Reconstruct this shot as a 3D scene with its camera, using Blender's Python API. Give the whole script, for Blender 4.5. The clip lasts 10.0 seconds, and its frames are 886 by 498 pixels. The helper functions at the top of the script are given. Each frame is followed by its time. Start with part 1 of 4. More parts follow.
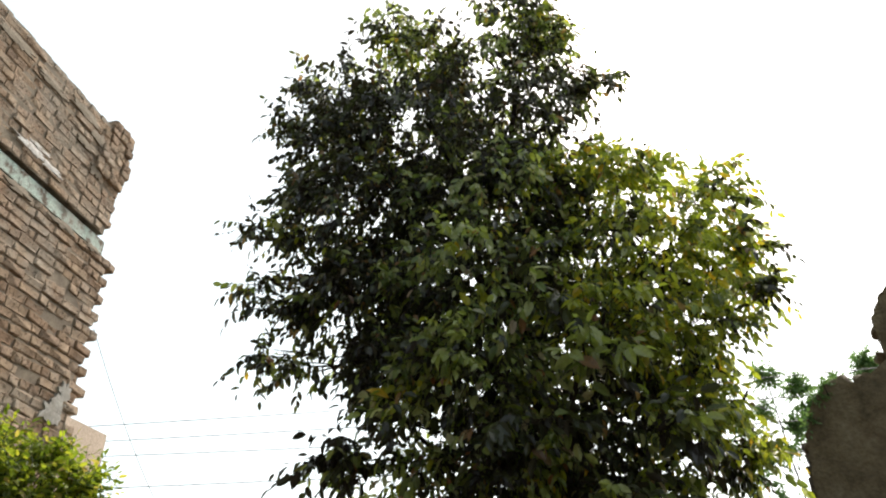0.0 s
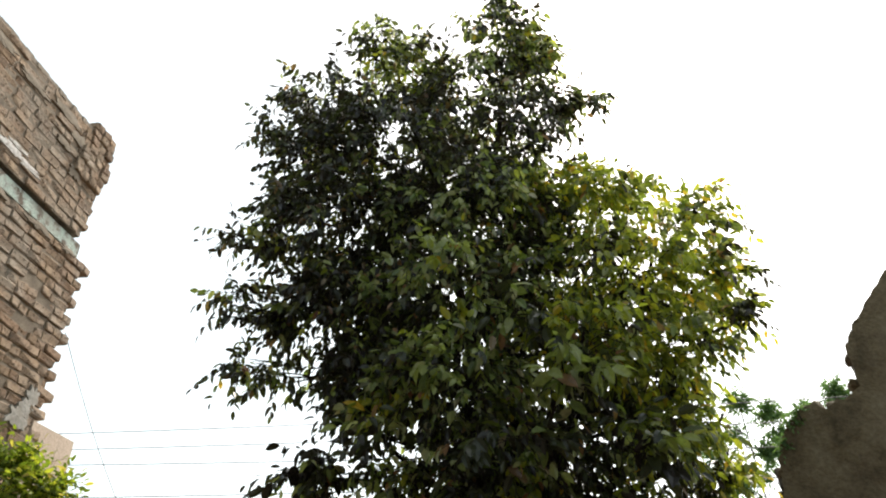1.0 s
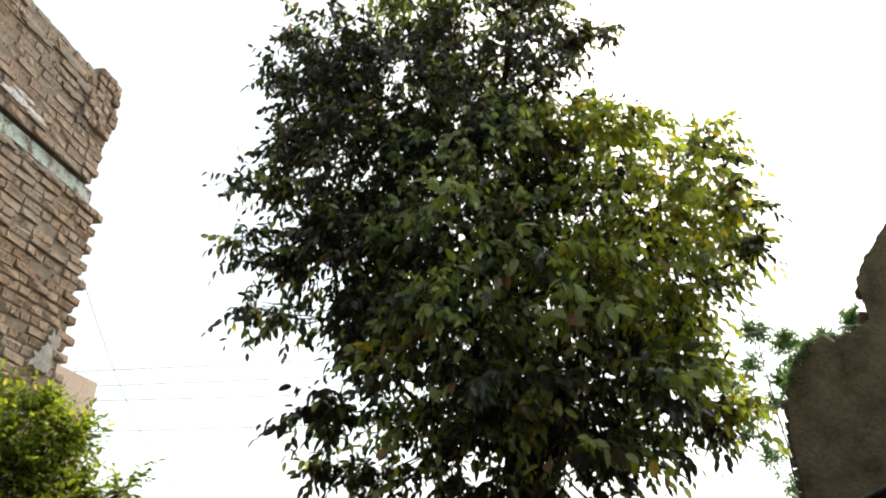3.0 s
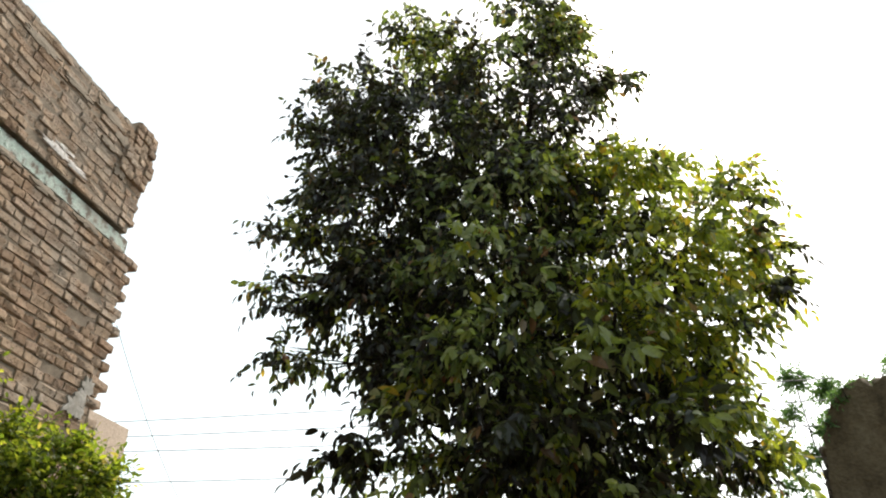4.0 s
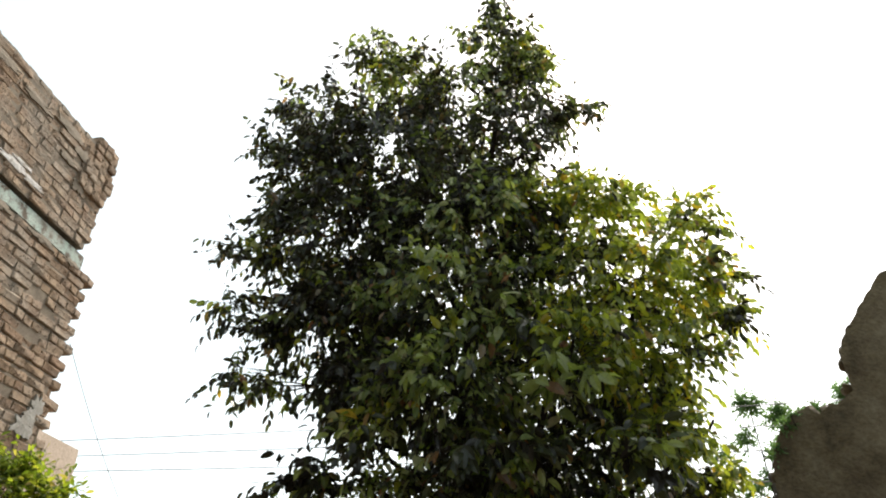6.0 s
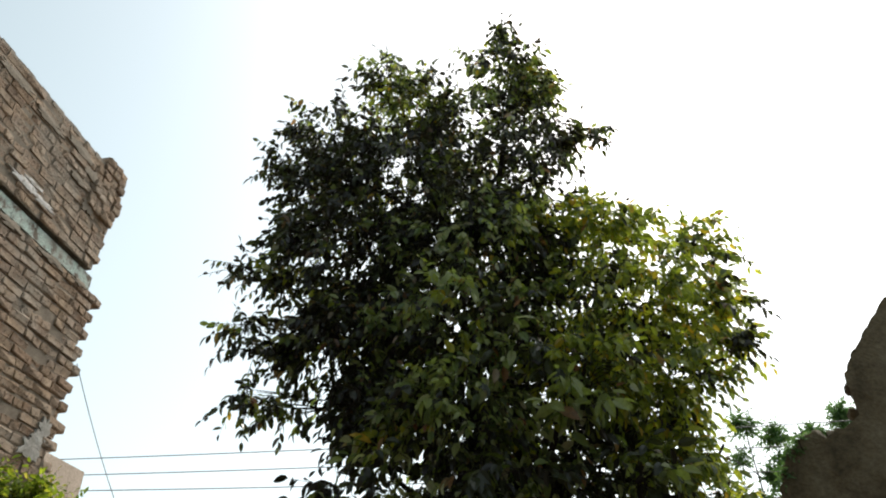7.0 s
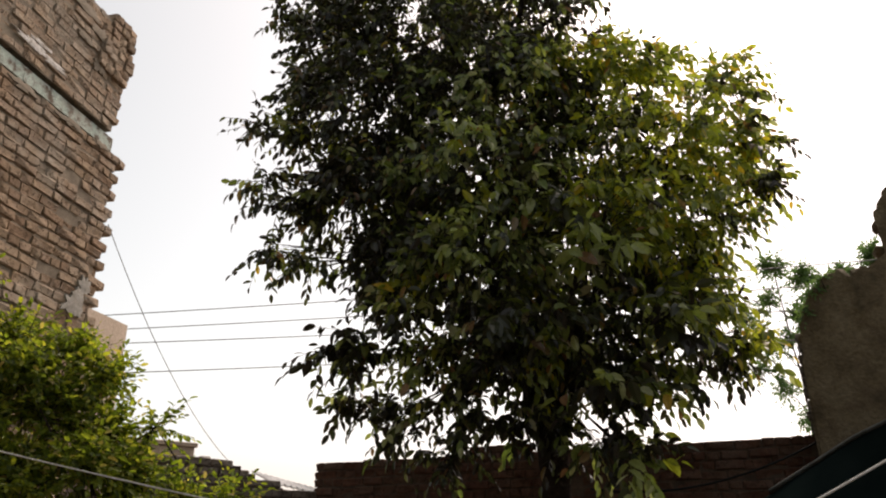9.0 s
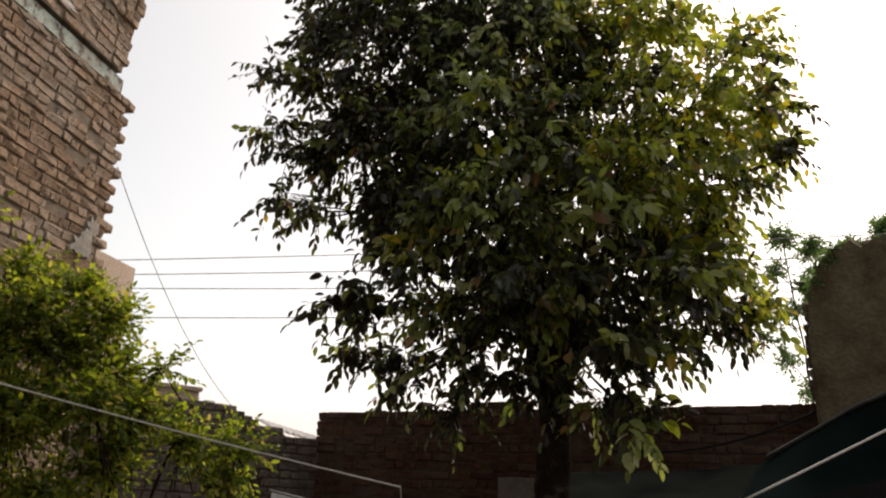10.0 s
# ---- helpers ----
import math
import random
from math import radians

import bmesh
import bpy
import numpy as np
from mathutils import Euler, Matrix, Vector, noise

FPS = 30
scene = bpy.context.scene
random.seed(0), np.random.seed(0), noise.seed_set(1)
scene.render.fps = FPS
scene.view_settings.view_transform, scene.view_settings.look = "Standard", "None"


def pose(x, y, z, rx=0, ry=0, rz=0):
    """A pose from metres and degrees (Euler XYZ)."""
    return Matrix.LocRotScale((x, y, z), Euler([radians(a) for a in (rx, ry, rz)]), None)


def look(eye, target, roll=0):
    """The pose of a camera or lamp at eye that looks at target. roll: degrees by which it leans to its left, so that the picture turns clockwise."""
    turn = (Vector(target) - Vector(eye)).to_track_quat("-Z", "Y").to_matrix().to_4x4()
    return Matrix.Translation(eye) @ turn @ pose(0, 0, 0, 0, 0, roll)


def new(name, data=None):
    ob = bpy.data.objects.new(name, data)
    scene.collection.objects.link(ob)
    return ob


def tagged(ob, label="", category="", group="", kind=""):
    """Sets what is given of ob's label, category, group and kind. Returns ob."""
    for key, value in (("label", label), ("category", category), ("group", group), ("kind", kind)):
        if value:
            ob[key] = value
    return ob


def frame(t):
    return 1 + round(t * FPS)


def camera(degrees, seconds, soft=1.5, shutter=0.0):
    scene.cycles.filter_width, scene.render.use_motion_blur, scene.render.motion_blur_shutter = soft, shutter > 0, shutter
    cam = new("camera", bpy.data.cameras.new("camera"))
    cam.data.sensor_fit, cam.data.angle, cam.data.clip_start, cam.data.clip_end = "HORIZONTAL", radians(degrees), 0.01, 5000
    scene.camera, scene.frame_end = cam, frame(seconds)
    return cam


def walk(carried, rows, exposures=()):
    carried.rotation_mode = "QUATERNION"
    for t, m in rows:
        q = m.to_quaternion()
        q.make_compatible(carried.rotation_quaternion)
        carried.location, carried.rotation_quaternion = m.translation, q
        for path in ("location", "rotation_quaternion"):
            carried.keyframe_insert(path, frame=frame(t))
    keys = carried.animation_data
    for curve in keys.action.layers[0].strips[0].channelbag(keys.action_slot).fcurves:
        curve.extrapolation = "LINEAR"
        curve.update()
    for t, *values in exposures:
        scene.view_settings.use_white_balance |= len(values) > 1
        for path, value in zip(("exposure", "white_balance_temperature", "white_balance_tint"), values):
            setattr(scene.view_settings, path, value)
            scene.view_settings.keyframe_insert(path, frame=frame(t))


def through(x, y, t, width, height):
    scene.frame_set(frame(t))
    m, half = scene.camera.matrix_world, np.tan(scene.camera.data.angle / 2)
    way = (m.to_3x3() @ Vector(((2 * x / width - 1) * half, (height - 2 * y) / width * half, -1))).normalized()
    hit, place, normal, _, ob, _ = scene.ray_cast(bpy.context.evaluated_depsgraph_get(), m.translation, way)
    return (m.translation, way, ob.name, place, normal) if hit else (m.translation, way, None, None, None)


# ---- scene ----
cam = camera(61.4, 10.0, soft=2.0, shutter=0.3)
PATH = [
    (0, (-0.082, -0.02, 1.337), (-0.06, 1.701, 2.357), -0.9),
    (0.5, (-0.052, -0.015, 1.353), (-0.015, 1.677, 2.419), 0.2),
    (1, (-0.105, 0.008, 1.325), (-0.026, 1.702, 2.383), 0.0),
    (1.5, (-0.094, 0.063, 1.338), (-0.048, 1.882, 2.168), 0.1),
    (2, (-0.042, 0.079, 1.341), (-0.033, 1.987, 1.941), 0.3),
    (2.5, (-0.015, 0.043, 1.324), (-0.004, 1.897, 2.073), 0.1),
    (3, (-0.011, -0.04, 1.372), (0.019, 1.745, 2.274), -0.2),
    (4.5, (0.084, -0.059, 1.285), (0.002, 1.649, 2.312), 0.9),
    (5, (0.131, -0.048, 1.285), (0.097, 1.658, 2.313), 0.8),
    (6.5, (-0.044, -0.143, 1.329), (0.016, 1.533, 2.419), -0.1),
    (7, (-0.112, -0.153, 1.338), (-0.045, 1.513, 2.443), 0.0),
    (7.5, (-0.071, -0.132, 1.372), (-0.07, 1.564, 2.432), 0.6),
    (8, (-0.094, -0.093, 1.379), (-0.098, 1.645, 2.360), 0.3),
    (8.5, (-0.144, -0.057, 1.33), (-0.141, 1.719, 2.236), -0.5),
    (9, (-0.022, -0.117, 1.341), (-0.036, 1.733, 2.098), -0.5),
    (9.5, (0.033, -0.103, 1.3), (-0.002, 1.754, 2.041), 0.2),
    (10, (-0.031, -0.081, 1.317), (-0.064, 1.808, 1.972), 1.9),
]
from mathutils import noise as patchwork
EXPOSURES = [(0.0, 1.2, 6750, 9), (6.45, 1.2, 6750, 9), (6.9, 0.68, 6450, 6), (7.5, 0.59, 7050, 13), (8.2, 0.55, 7350, 18), (10.0, 0.51, 7550, 21)]
walk(cam, [(t, look(eye, target, roll)) for t, eye, target, roll in PATH], EXPOSURES)

# ---- world and sun: bright haze, the sun ahead and to the right ----
SUN_AZ, SUN_EL = radians(36), radians(50)
world = bpy.data.worlds.new("hazy_sky")
scene.world = world
world.use_nodes = True
wn = world.node_tree
sky = wn.nodes.new("ShaderNodeTexSky")
sky.sky_type = "NISHITA"
sky.sun_disc = False
sky.sun_elevation, sky.sun_rotation = SUN_EL, SUN_AZ
sky.air_density, sky.dust_density, sky.ozone_density = 1.0, 3.0, 1.0
wn.nodes["Background"].inputs["Strength"].default_value = 0.15
pale = wn.nodes.new("ShaderNodeHueSaturation")
pale.inputs["Saturation"].default_value = 0.46
pale.inputs["Hue"].default_value = 0.455
wn.links.new(sky.outputs["Color"], pale.inputs["Color"])
wn.links.new(pale.outputs["Color"], wn.nodes["Background"].inputs["Color"])
sun_data = bpy.data.lights.new("sun", "SUN")
sun_data.energy, sun_data.angle, sun_data.color = 1.8, radians(14), (1.0, 0.94, 0.84)
sun = new("sun", sun_data)
sun_dir = Vector((math.sin(SUN_AZ) * math.cos(SUN_EL), math.cos(SUN_AZ) * math.cos(SUN_EL), math.sin(SUN_EL)))
sun.matrix_basis = look(sun_dir * 60, (0, 0, 0))

GROUND = -0.2


# ---- materials ----
def material(name, rough=0.85, metallic=0.0):
    m = bpy.data.materials.new(name)
    m.use_nodes = True
    b = m.node_tree.nodes["Principled BSDF"]
    b.inputs["Roughness"].default_value = rough
    b.inputs["Metallic"].default_value = metallic
    return m, m.node_tree, b


def node(nt, kind, **values):
    n = nt.nodes.new(kind)
    for key, value in values.items():
        n.inputs[key.replace("_", " ")].default_value = value
    return n


def ramp(nt, source, stops):
    r = nt.nodes.new("ShaderNodeValToRGB")
    while len(r.color_ramp.elements) < len(stops):
        r.color_ramp.elements.new(0.5)
    for e, (at, col) in zip(r.color_ramp.elements, stops):
        e.position, e.color = at, (*col, 1)
    nt.links.new(source, r.inputs["Fac"])
    return r.outputs["Color"]


def blend(nt, how, fac, a, b):
    x = nt.nodes.new("ShaderNodeMix")
    x.data_type, x.blend_type = "RGBA", how
    for sock, val in ((x.inputs["Factor"], fac), (x.inputs["A"], a), (x.inputs["B"], b)):
        if isinstance(val, (int, float, tuple)):
            sock.default_value = val
        else:
            nt.links.new(val, sock)
    return x.outputs["Result"]


def noise_of(nt, scale, detail=6.0, rough=0.6, space="Object"):
    tc = nt.nodes.new("ShaderNodeTexCoord")
    n = node(nt, "ShaderNodeTexNoise", Scale=scale, Detail=detail, Roughness=rough)
    nt.links.new(tc.outputs[space], n.inputs["Vector"])
    return n.outputs["Fac"]


def world_noise(nt, scale, detail=6.0, rough=0.6):
    g = nt.nodes.new("ShaderNodeNewGeometry")
    n = node(nt, "ShaderNodeTexNoise", Scale=scale, Detail=detail, Roughness=rough)
    nt.links.new(g.outputs["Position"], n.inputs["Vector"])
    return n.outputs["Fac"]


def bump(nt, b, height, strength=0.4, distance=0.01):
    n = node(nt, "ShaderNodeBump", Strength=strength, Distance=distance)
    nt.links.new(height, n.inputs["Height"])
    nt.links.new(n.outputs["Normal"], b.inputs["Normal"])


def surface(name, stops, scale=3.0, fine=60.0, rough=0.9, bumps=0.5, depth=0.012, stain=None, sheen=0.25):
    """Mottled mineral or painted surface: coarse colour ramp, fine grain, stains and relief."""
    m, nt, b = material(name, rough)
    b.inputs["Specular IOR Level"].default_value = sheen
    if sheen < 0.1:
        b.inputs["IOR"].default_value = 1.03
    col = ramp(nt, world_noise(nt, scale), stops)
    grain = world_noise(nt, fine, 4.0)
    col = blend(nt, "MULTIPLY", 0.7, col, ramp(nt, grain, [(0.25, (0.55, 0.55, 0.55)), (0.7, (1.15, 1.15, 1.15))]))
    if stain:
        mask = ramp(nt, world_noise(nt, 1.7, 8.0, 0.7), [(0.52, (0, 0, 0)), (0.68, (1, 1, 1))])
        col = blend(nt, "MIX", mask, col, (*stain, 1))
    nt.links.new(col, b.inputs["Base Color"])
    bump(nt, b, grain, bumps, depth)
    return m


def brick_material(name, stops, dust, islands=False):
    """Hand-moulded brick: each brick its own shade, with sooty and dusty blotches."""
    m, nt, b = material(name, 0.93)
    b.inputs["Specular IOR Level"].default_value = 0.2
    if islands:
        rnd = nt.nodes.new("ShaderNodeNewGeometry").outputs["Random Per Island"]
    else:
        rnd = nt.nodes.new("ShaderNodeObjectInfo").outputs["Random"]
    col = ramp(nt, rnd, stops)
    coarse = world_noise(nt, 9.0, 6.0, 0.65)
    fine = world_noise(nt, 90.0, 5.0, 0.7)
    col = blend(nt, "MULTIPLY", 0.85, col, ramp(nt, coarse, [(0.3, (0.55, 0.52, 0.5)), (0.62, (1.12, 1.12, 1.12))]))
    col = blend(nt, "MULTIPLY", 0.6, col, ramp(nt, fine, [(0.3, (0.6, 0.6, 0.6)), (0.7, (1.2, 1.2, 1.2))]))
    mask = ramp(nt, world_noise(nt, 2.3, 9.0, 0.72), [(0.45, (0, 0, 0)), (0.66, (0.85, 0.85, 0.85))])
    col = blend(nt, "MIX", mask, col, (*dust, 1))
    pits = ramp(nt, world_noise(nt, 38.0, 6.0, 0.75), [(0.36, (0.34, 0.31, 0.28)), (0.47, (1, 1, 1))])
    col = blend(nt, "MULTIPLY", 0.8, col, pits)
    nt.links.new(col, b.inputs["Base Color"])
    relief = blend(nt, "MIX", 0.6, fine, pits)
    bump(nt, b, relief, 0.9, 0.012)
    return m


def leaf_material(name, stops, gloss=0.29, through=0.4, glow=1.7):
    """Leaf blades: one shade per leaf, part of the light passing through."""
    m, nt, b = material(name, gloss)
    rnd = nt.nodes.new("ShaderNodeNewGeometry").outputs["Random Per Island"]
    col = ramp(nt, rnd, stops)
    col = blend(nt, "MULTIPLY", 0.5, col, ramp(nt, world_noise(nt, 45.0, 3.0), [(0.3, (0.6, 0.6, 0.6)), (0.7, (1.2, 1.2, 1.1))]))
    nt.links.new(col, b.inputs["Base Color"])
    b.inputs["Specular IOR Level"].default_value = 0.42
    tr = nt.nodes.new("ShaderNodeBsdfTranslucent")
    nt.links.new(blend(nt, "MULTIPLY", 1.0, col, (glow * 1.1, glow * 1.15, glow * 0.55, 1)), tr.inputs["Color"])
    mix = nt.nodes.new("ShaderNodeMixShader")
    mix.inputs[0].default_value = through
    nt.links.new(b.outputs[0], mix.inputs[1])
    nt.links.new(tr.outputs[0], mix.inputs[2])
    nt.links.new(mix.outputs[0], nt.nodes["Material Output"].inputs["Surface"])
    return m


TAN = [(0.0, (0.275, 0.182, 0.12)), (0.35, (0.335, 0.238, 0.16)), (0.7, (0.39, 0.288, 0.20)), (1.0, (0.315, 0.225, 0.16))]
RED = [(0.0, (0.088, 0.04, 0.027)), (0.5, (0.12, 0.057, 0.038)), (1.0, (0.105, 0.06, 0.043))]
GREY = [(0.0, (0.12, 0.098, 0.082)), (0.5, (0.165, 0.137, 0.113)), (1.0, (0.20, 0.16, 0.128))]
m_brick = brick_material("tan_brick", TAN, (0.36, 0.31, 0.255))
m_brick_far = brick_material("tan_brick_joined", TAN, (0.36, 0.31, 0.255), True)
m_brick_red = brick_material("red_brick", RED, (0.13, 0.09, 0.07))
m_brick_grey = brick_material("grey_brick", GREY, (0.20, 0.18, 0.155))
m_mortar = surface("mud_mortar", [(0.3, (0.13, 0.105, 0.078)), (0.7, (0.27, 0.22, 0.165))], 6.0)
m_coping = surface("mud_coping", [(0.3, (0.20, 0.165, 0.125)), (0.7, (0.30, 0.25, 0.195))], 5.0)
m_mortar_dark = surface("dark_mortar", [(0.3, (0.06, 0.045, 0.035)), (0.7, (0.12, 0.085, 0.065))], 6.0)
m_band = surface("mint_cement", [(0.40, (0.17, 0.14, 0.11)), (0.46, (0.36, 0.39, 0.35)), (0.55, (0.44, 0.54, 0.48)), (0.75, (0.52, 0.55, 0.50))], 11.0, 60, bumps=0.9, depth=0.02, stain=(0.30, 0.28, 0.24))
m_cement = surface("cement_patch", [(0.3, (0.24, 0.22, 0.19)), (0.7, (0.40, 0.385, 0.35))], 14.0)
m_lime = surface("limewash", [(0.38, (0.36, 0.31, 0.26)), (0.48, (0.60, 0.57, 0.54)), (0.7, (0.74, 0.72, 0.70))], 22.0, 80)
m_plaster = surface("peach_plaster", [(0.3, (0.50, 0.40, 0.31)), (0.7, (0.62, 0.50, 0.40))], 2.5, stain=(0.40, 0.33, 0.27))
m_mud = surface("mud_plaster", [(0.3, (0.075, 0.056, 0.033)), (0.47, (0.15, 0.115, 0.07)), (0.6, (0.175, 0.138, 0.088)), (0.8, (0.24, 0.195, 0.13))], 4.0, 30, bumps=0.8, depth=0.02, stain=(0.085, 0.06, 0.04))
m_soil = surface("dusty_soil", [(0.3, (0.13, 0.105, 0.078)), (0.7, (0.20, 0.165, 0.125))], 0.8, 25)
m_roof = surface("fibre_cement_sheet", [(0.3, (0.50, 0.50, 0.49)), (0.7, (0.63, 0.63, 0.62))], 2.0)
m_board = surface("whitewashed_board", [(0.3, (0.15, 0.135, 0.12)), (0.7, (0.24, 0.22, 0.20))], 6.0)
m_bark = surface("bark", [(0.35, (0.022, 0.016, 0.013)), (0.6, (0.045, 0.035, 0.029)), (0.7, (0.12, 0.10, 0.088))], 9.0, 50, bumps=1.0, depth=0.03, sheen=0.08)
m_tarp = surface("green_tarpaulin", [(0.3, (0.004, 0.008, 0.0078)), (0.7, (0.008, 0.013, 0.0125))], 2.0, 120, rough=0.85, bumps=0.15, sheen=0.04)
m_tarp_grey = surface("faded_tarpaulin", [(0.3, (0.007, 0.009, 0.0085)), (0.7, (0.015, 0.0175, 0.0165))], 3.0, 120, rough=0.9, bumps=0.15, sheen=0.04)
m_edging = surface("faded_edging", [(0.3, (0.06, 0.062, 0.058)), (0.7, (0.11, 0.112, 0.105))], 8.0)
m_shade_cord = surface("black_shade_cord", [(0.3, (0.006, 0.006, 0.007)), (0.7, (0.014, 0.014, 0.014))], 5.0)
m_rope = surface("white_nylon_rope", [(0.3, (0.62, 0.61, 0.58)), (0.7, (0.80, 0.79, 0.76))], 40.0, 300)
m_cable = surface("weathered_cable", [(0.3, (0.10, 0.10, 0.10)), (0.7, (0.16, 0.16, 0.16))], 2.0, rough=0.6)
# the tree's leaf in three tones: a shaded copy and two lit ones
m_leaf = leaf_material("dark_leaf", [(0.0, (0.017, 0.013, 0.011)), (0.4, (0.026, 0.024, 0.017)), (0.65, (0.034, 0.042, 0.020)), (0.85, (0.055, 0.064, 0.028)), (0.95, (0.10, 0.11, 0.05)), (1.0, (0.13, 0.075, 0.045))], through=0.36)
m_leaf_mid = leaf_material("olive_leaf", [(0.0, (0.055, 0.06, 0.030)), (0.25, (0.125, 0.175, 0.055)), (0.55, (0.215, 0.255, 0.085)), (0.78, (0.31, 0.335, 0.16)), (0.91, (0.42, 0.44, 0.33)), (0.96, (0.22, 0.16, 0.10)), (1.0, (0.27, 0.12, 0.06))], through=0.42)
m_leaf_sunlit = leaf_material("yellow_green_leaf", [(0.0, (0.08, 0.10, 0.028)), (0.3, (0.16, 0.20, 0.038)), (0.62, (0.265, 0.295, 0.046)), (0.9, (0.37, 0.355, 0.055)), (1.0, (0.44, 0.27, 0.035))], through=0.48)
m_leaf_bush = leaf_material("bright_bush_leaf", [(0.0, (0.055, 0.08, 0.015)), (0.4, (0.13, 0.18, 0.027)), (0.7, (0.235, 0.28, 0.042)), (0.92, (0.34, 0.35, 0.055)), (1.0, (0.40, 0.29, 0.14))], 0.6, 0.5)
m_leaf_far = leaf_material("far_leaf", [(0.0, (0.06, 0.12, 0.055)), (1.0, (0.12, 0.19, 0.085))], 0.6, 0.45)


def stripes_material():
    m, nt, b = material("striped_cotton", 0.9)
    tc = nt.nodes.new("ShaderNodeTexCoord")
    w = node(nt, "ShaderNodeTexWave", Scale=3.1, Distortion=0.6, Detail=1.0)
    nt.links.new(tc.outputs["UV"], w.inputs["Vector"])
    col = ramp(nt, w.outputs["Fac"], [(0.3, (0.50, 0.52, 0.48)), (0.62, (0.40, 0.43, 0.40)), (0.85, (0.47, 0.47, 0.43))])
    nt.links.new(col, b.inputs["Base Color"])
    return m


def floral_material():
    m, nt, b = material("floral_cotton", 0.9)
    tc = nt.nodes.new("ShaderNodeTexCoord")
    warp = node(nt, "ShaderNodeTexNoise", Scale=30.0, Detail=5.0)
    nt.links.new(tc.outputs["UV"], warp.inputs["Vector"])
    vec = blend(nt, "LINEAR_LIGHT", 0.075, tc.outputs["UV"], warp.outputs["Color"])
    v = node(nt, "ShaderNodeTexVoronoi", Scale=8.0)
    nt.links.new(vec, v.inputs["Vector"])
    petals = ramp(nt, v.outputs["Distance"], [(0.0, (0.42, 0.05, 0.10)), (0.33, (0.46, 0.11, 0.17)), (0.42, (0.46, 0.41, 0.36)), (1.0, (0.50, 0.46, 0.41))])
    sep = nt.nodes.new("ShaderNodeSeparateXYZ")
    nt.links.new(tc.outputs["UV"], sep.inputs["Vector"])
    strip = ramp(nt, sep.outputs["X"], [(0.0, (0.44, 0.50, 0.45)), (0.09, (0.30, 0.40, 0.34)), (0.18, (0.46, 0.50, 0.46)), (0.29, (0.40, 0.47, 0.42)), (0.31, (0.10, 0.28, 0.20)), (0.37, (0.12, 0.30, 0.22))])
    side = ramp(nt, sep.outputs["X"], [(0.37, (0, 0, 0)), (0.38, (1, 1, 1))])
    nt.links.new(blend(nt, "MIX", side, strip, petals), b.inputs["Base Color"])
    return m


m_stripes, m_floral = stripes_material(), floral_material()


# ---- mesh helpers ----
def mesh_object(name, verts, faces, mat, parent=None, smooth=False):
    me = bpy.data.meshes.new(name)
    me.from_pydata([tuple(v) for v in verts], [], faces)
    for m in (mat if isinstance(mat, (list, tuple)) else [mat]):
        me.materials.append(m)
    if smooth:
        me.shade_smooth()
    me.update()
    ob = new(name, me)
    ob.parent = parent
    return ob


def part(name, bm, mat, parent, label=""):
    me = bpy.data.meshes.new(name)
    bm.to_mesh(me)
    bm.free()
    me.materials.append(mat)
    ob = new(name, me)
    ob.parent = parent
    return tagged(ob, label)


def thing(name, label, category, group="", kind="", at=(0, 0, 0)):
    ob = new(name)
    ob.location = at
    ob.empty_display_size = 0.1
    return tagged(ob, label, category, group, kind)


def frame_of(origin, along):
    """A matrix whose x runs along a wall, y out of its face and z up."""
    a = Vector((along[0], along[1], 0)).normalized()
    out = Vector((a.y, -a.x, 0))
    m = Matrix.Identity(4)
    m.col[0][:3], m.col[1][:3], m.col[2][:3], m.col[3][:3] = a, out, (0, 0, 1), origin
    return m


def box(bm, x0, x1, y0, y1, z0, z1, m=None, cut=0.0):
    vs = [bm.verts.new(v) for v in ((x0, y0, z0), (x1, y0, z0), (x1, y1, z0), (x0, y1, z0), (x0, y0, z1), (x1, y0, z1), (x1, y1, z1), (x0, y1, z1))]
    fs = [bm.faces.new([vs[i] for i in f]) for f in ((3, 2, 1, 0), (4, 5, 6, 7), (0, 1, 5, 4), (1, 2, 6, 5), (2, 3, 7, 6), (3, 0, 4, 7))]
    if cut:
        bmesh.ops.bevel(bm, geom=list({e for f in fs for e in f.edges}), offset=cut, segments=1, affect="EDGES")
    if m is not None:
        bm.transform(m)
    return bm


def tube(points, radii, sides=8):
    """Vertices and faces of a tube along points, with a radius at each."""
    verts, faces = [], []
    pts = [Vector(p) for p in points]
    side = Vector((0.31, 0.87, 0.2)).normalized()
    for i, p in enumerate(pts):
        ahead = (pts[min(i + 1, len(pts) - 1)] - pts[max(i - 1, 0)]).normalized()
        u = ahead.cross(side).normalized()
        if u.length < 0.1:
            u = ahead.orthogonal().normalized()
        w = ahead.cross(u)
        for k in range(sides):
            a = 2 * math.pi * k / sides
            verts.append(p + (u * math.cos(a) + w * math.sin(a)) * radii[i])
    for i in range(len(pts) - 1):
        for k in range(sides):
            a, b = i * sides + k, i * sides + (k + 1) % sides
            faces.append((a, b, b + sides, a + sides))
    faces.append(tuple(range(sides))[::-1])
    faces.append(tuple(range((len(pts) - 1) * sides, len(pts) * sides)))
    return verts, faces


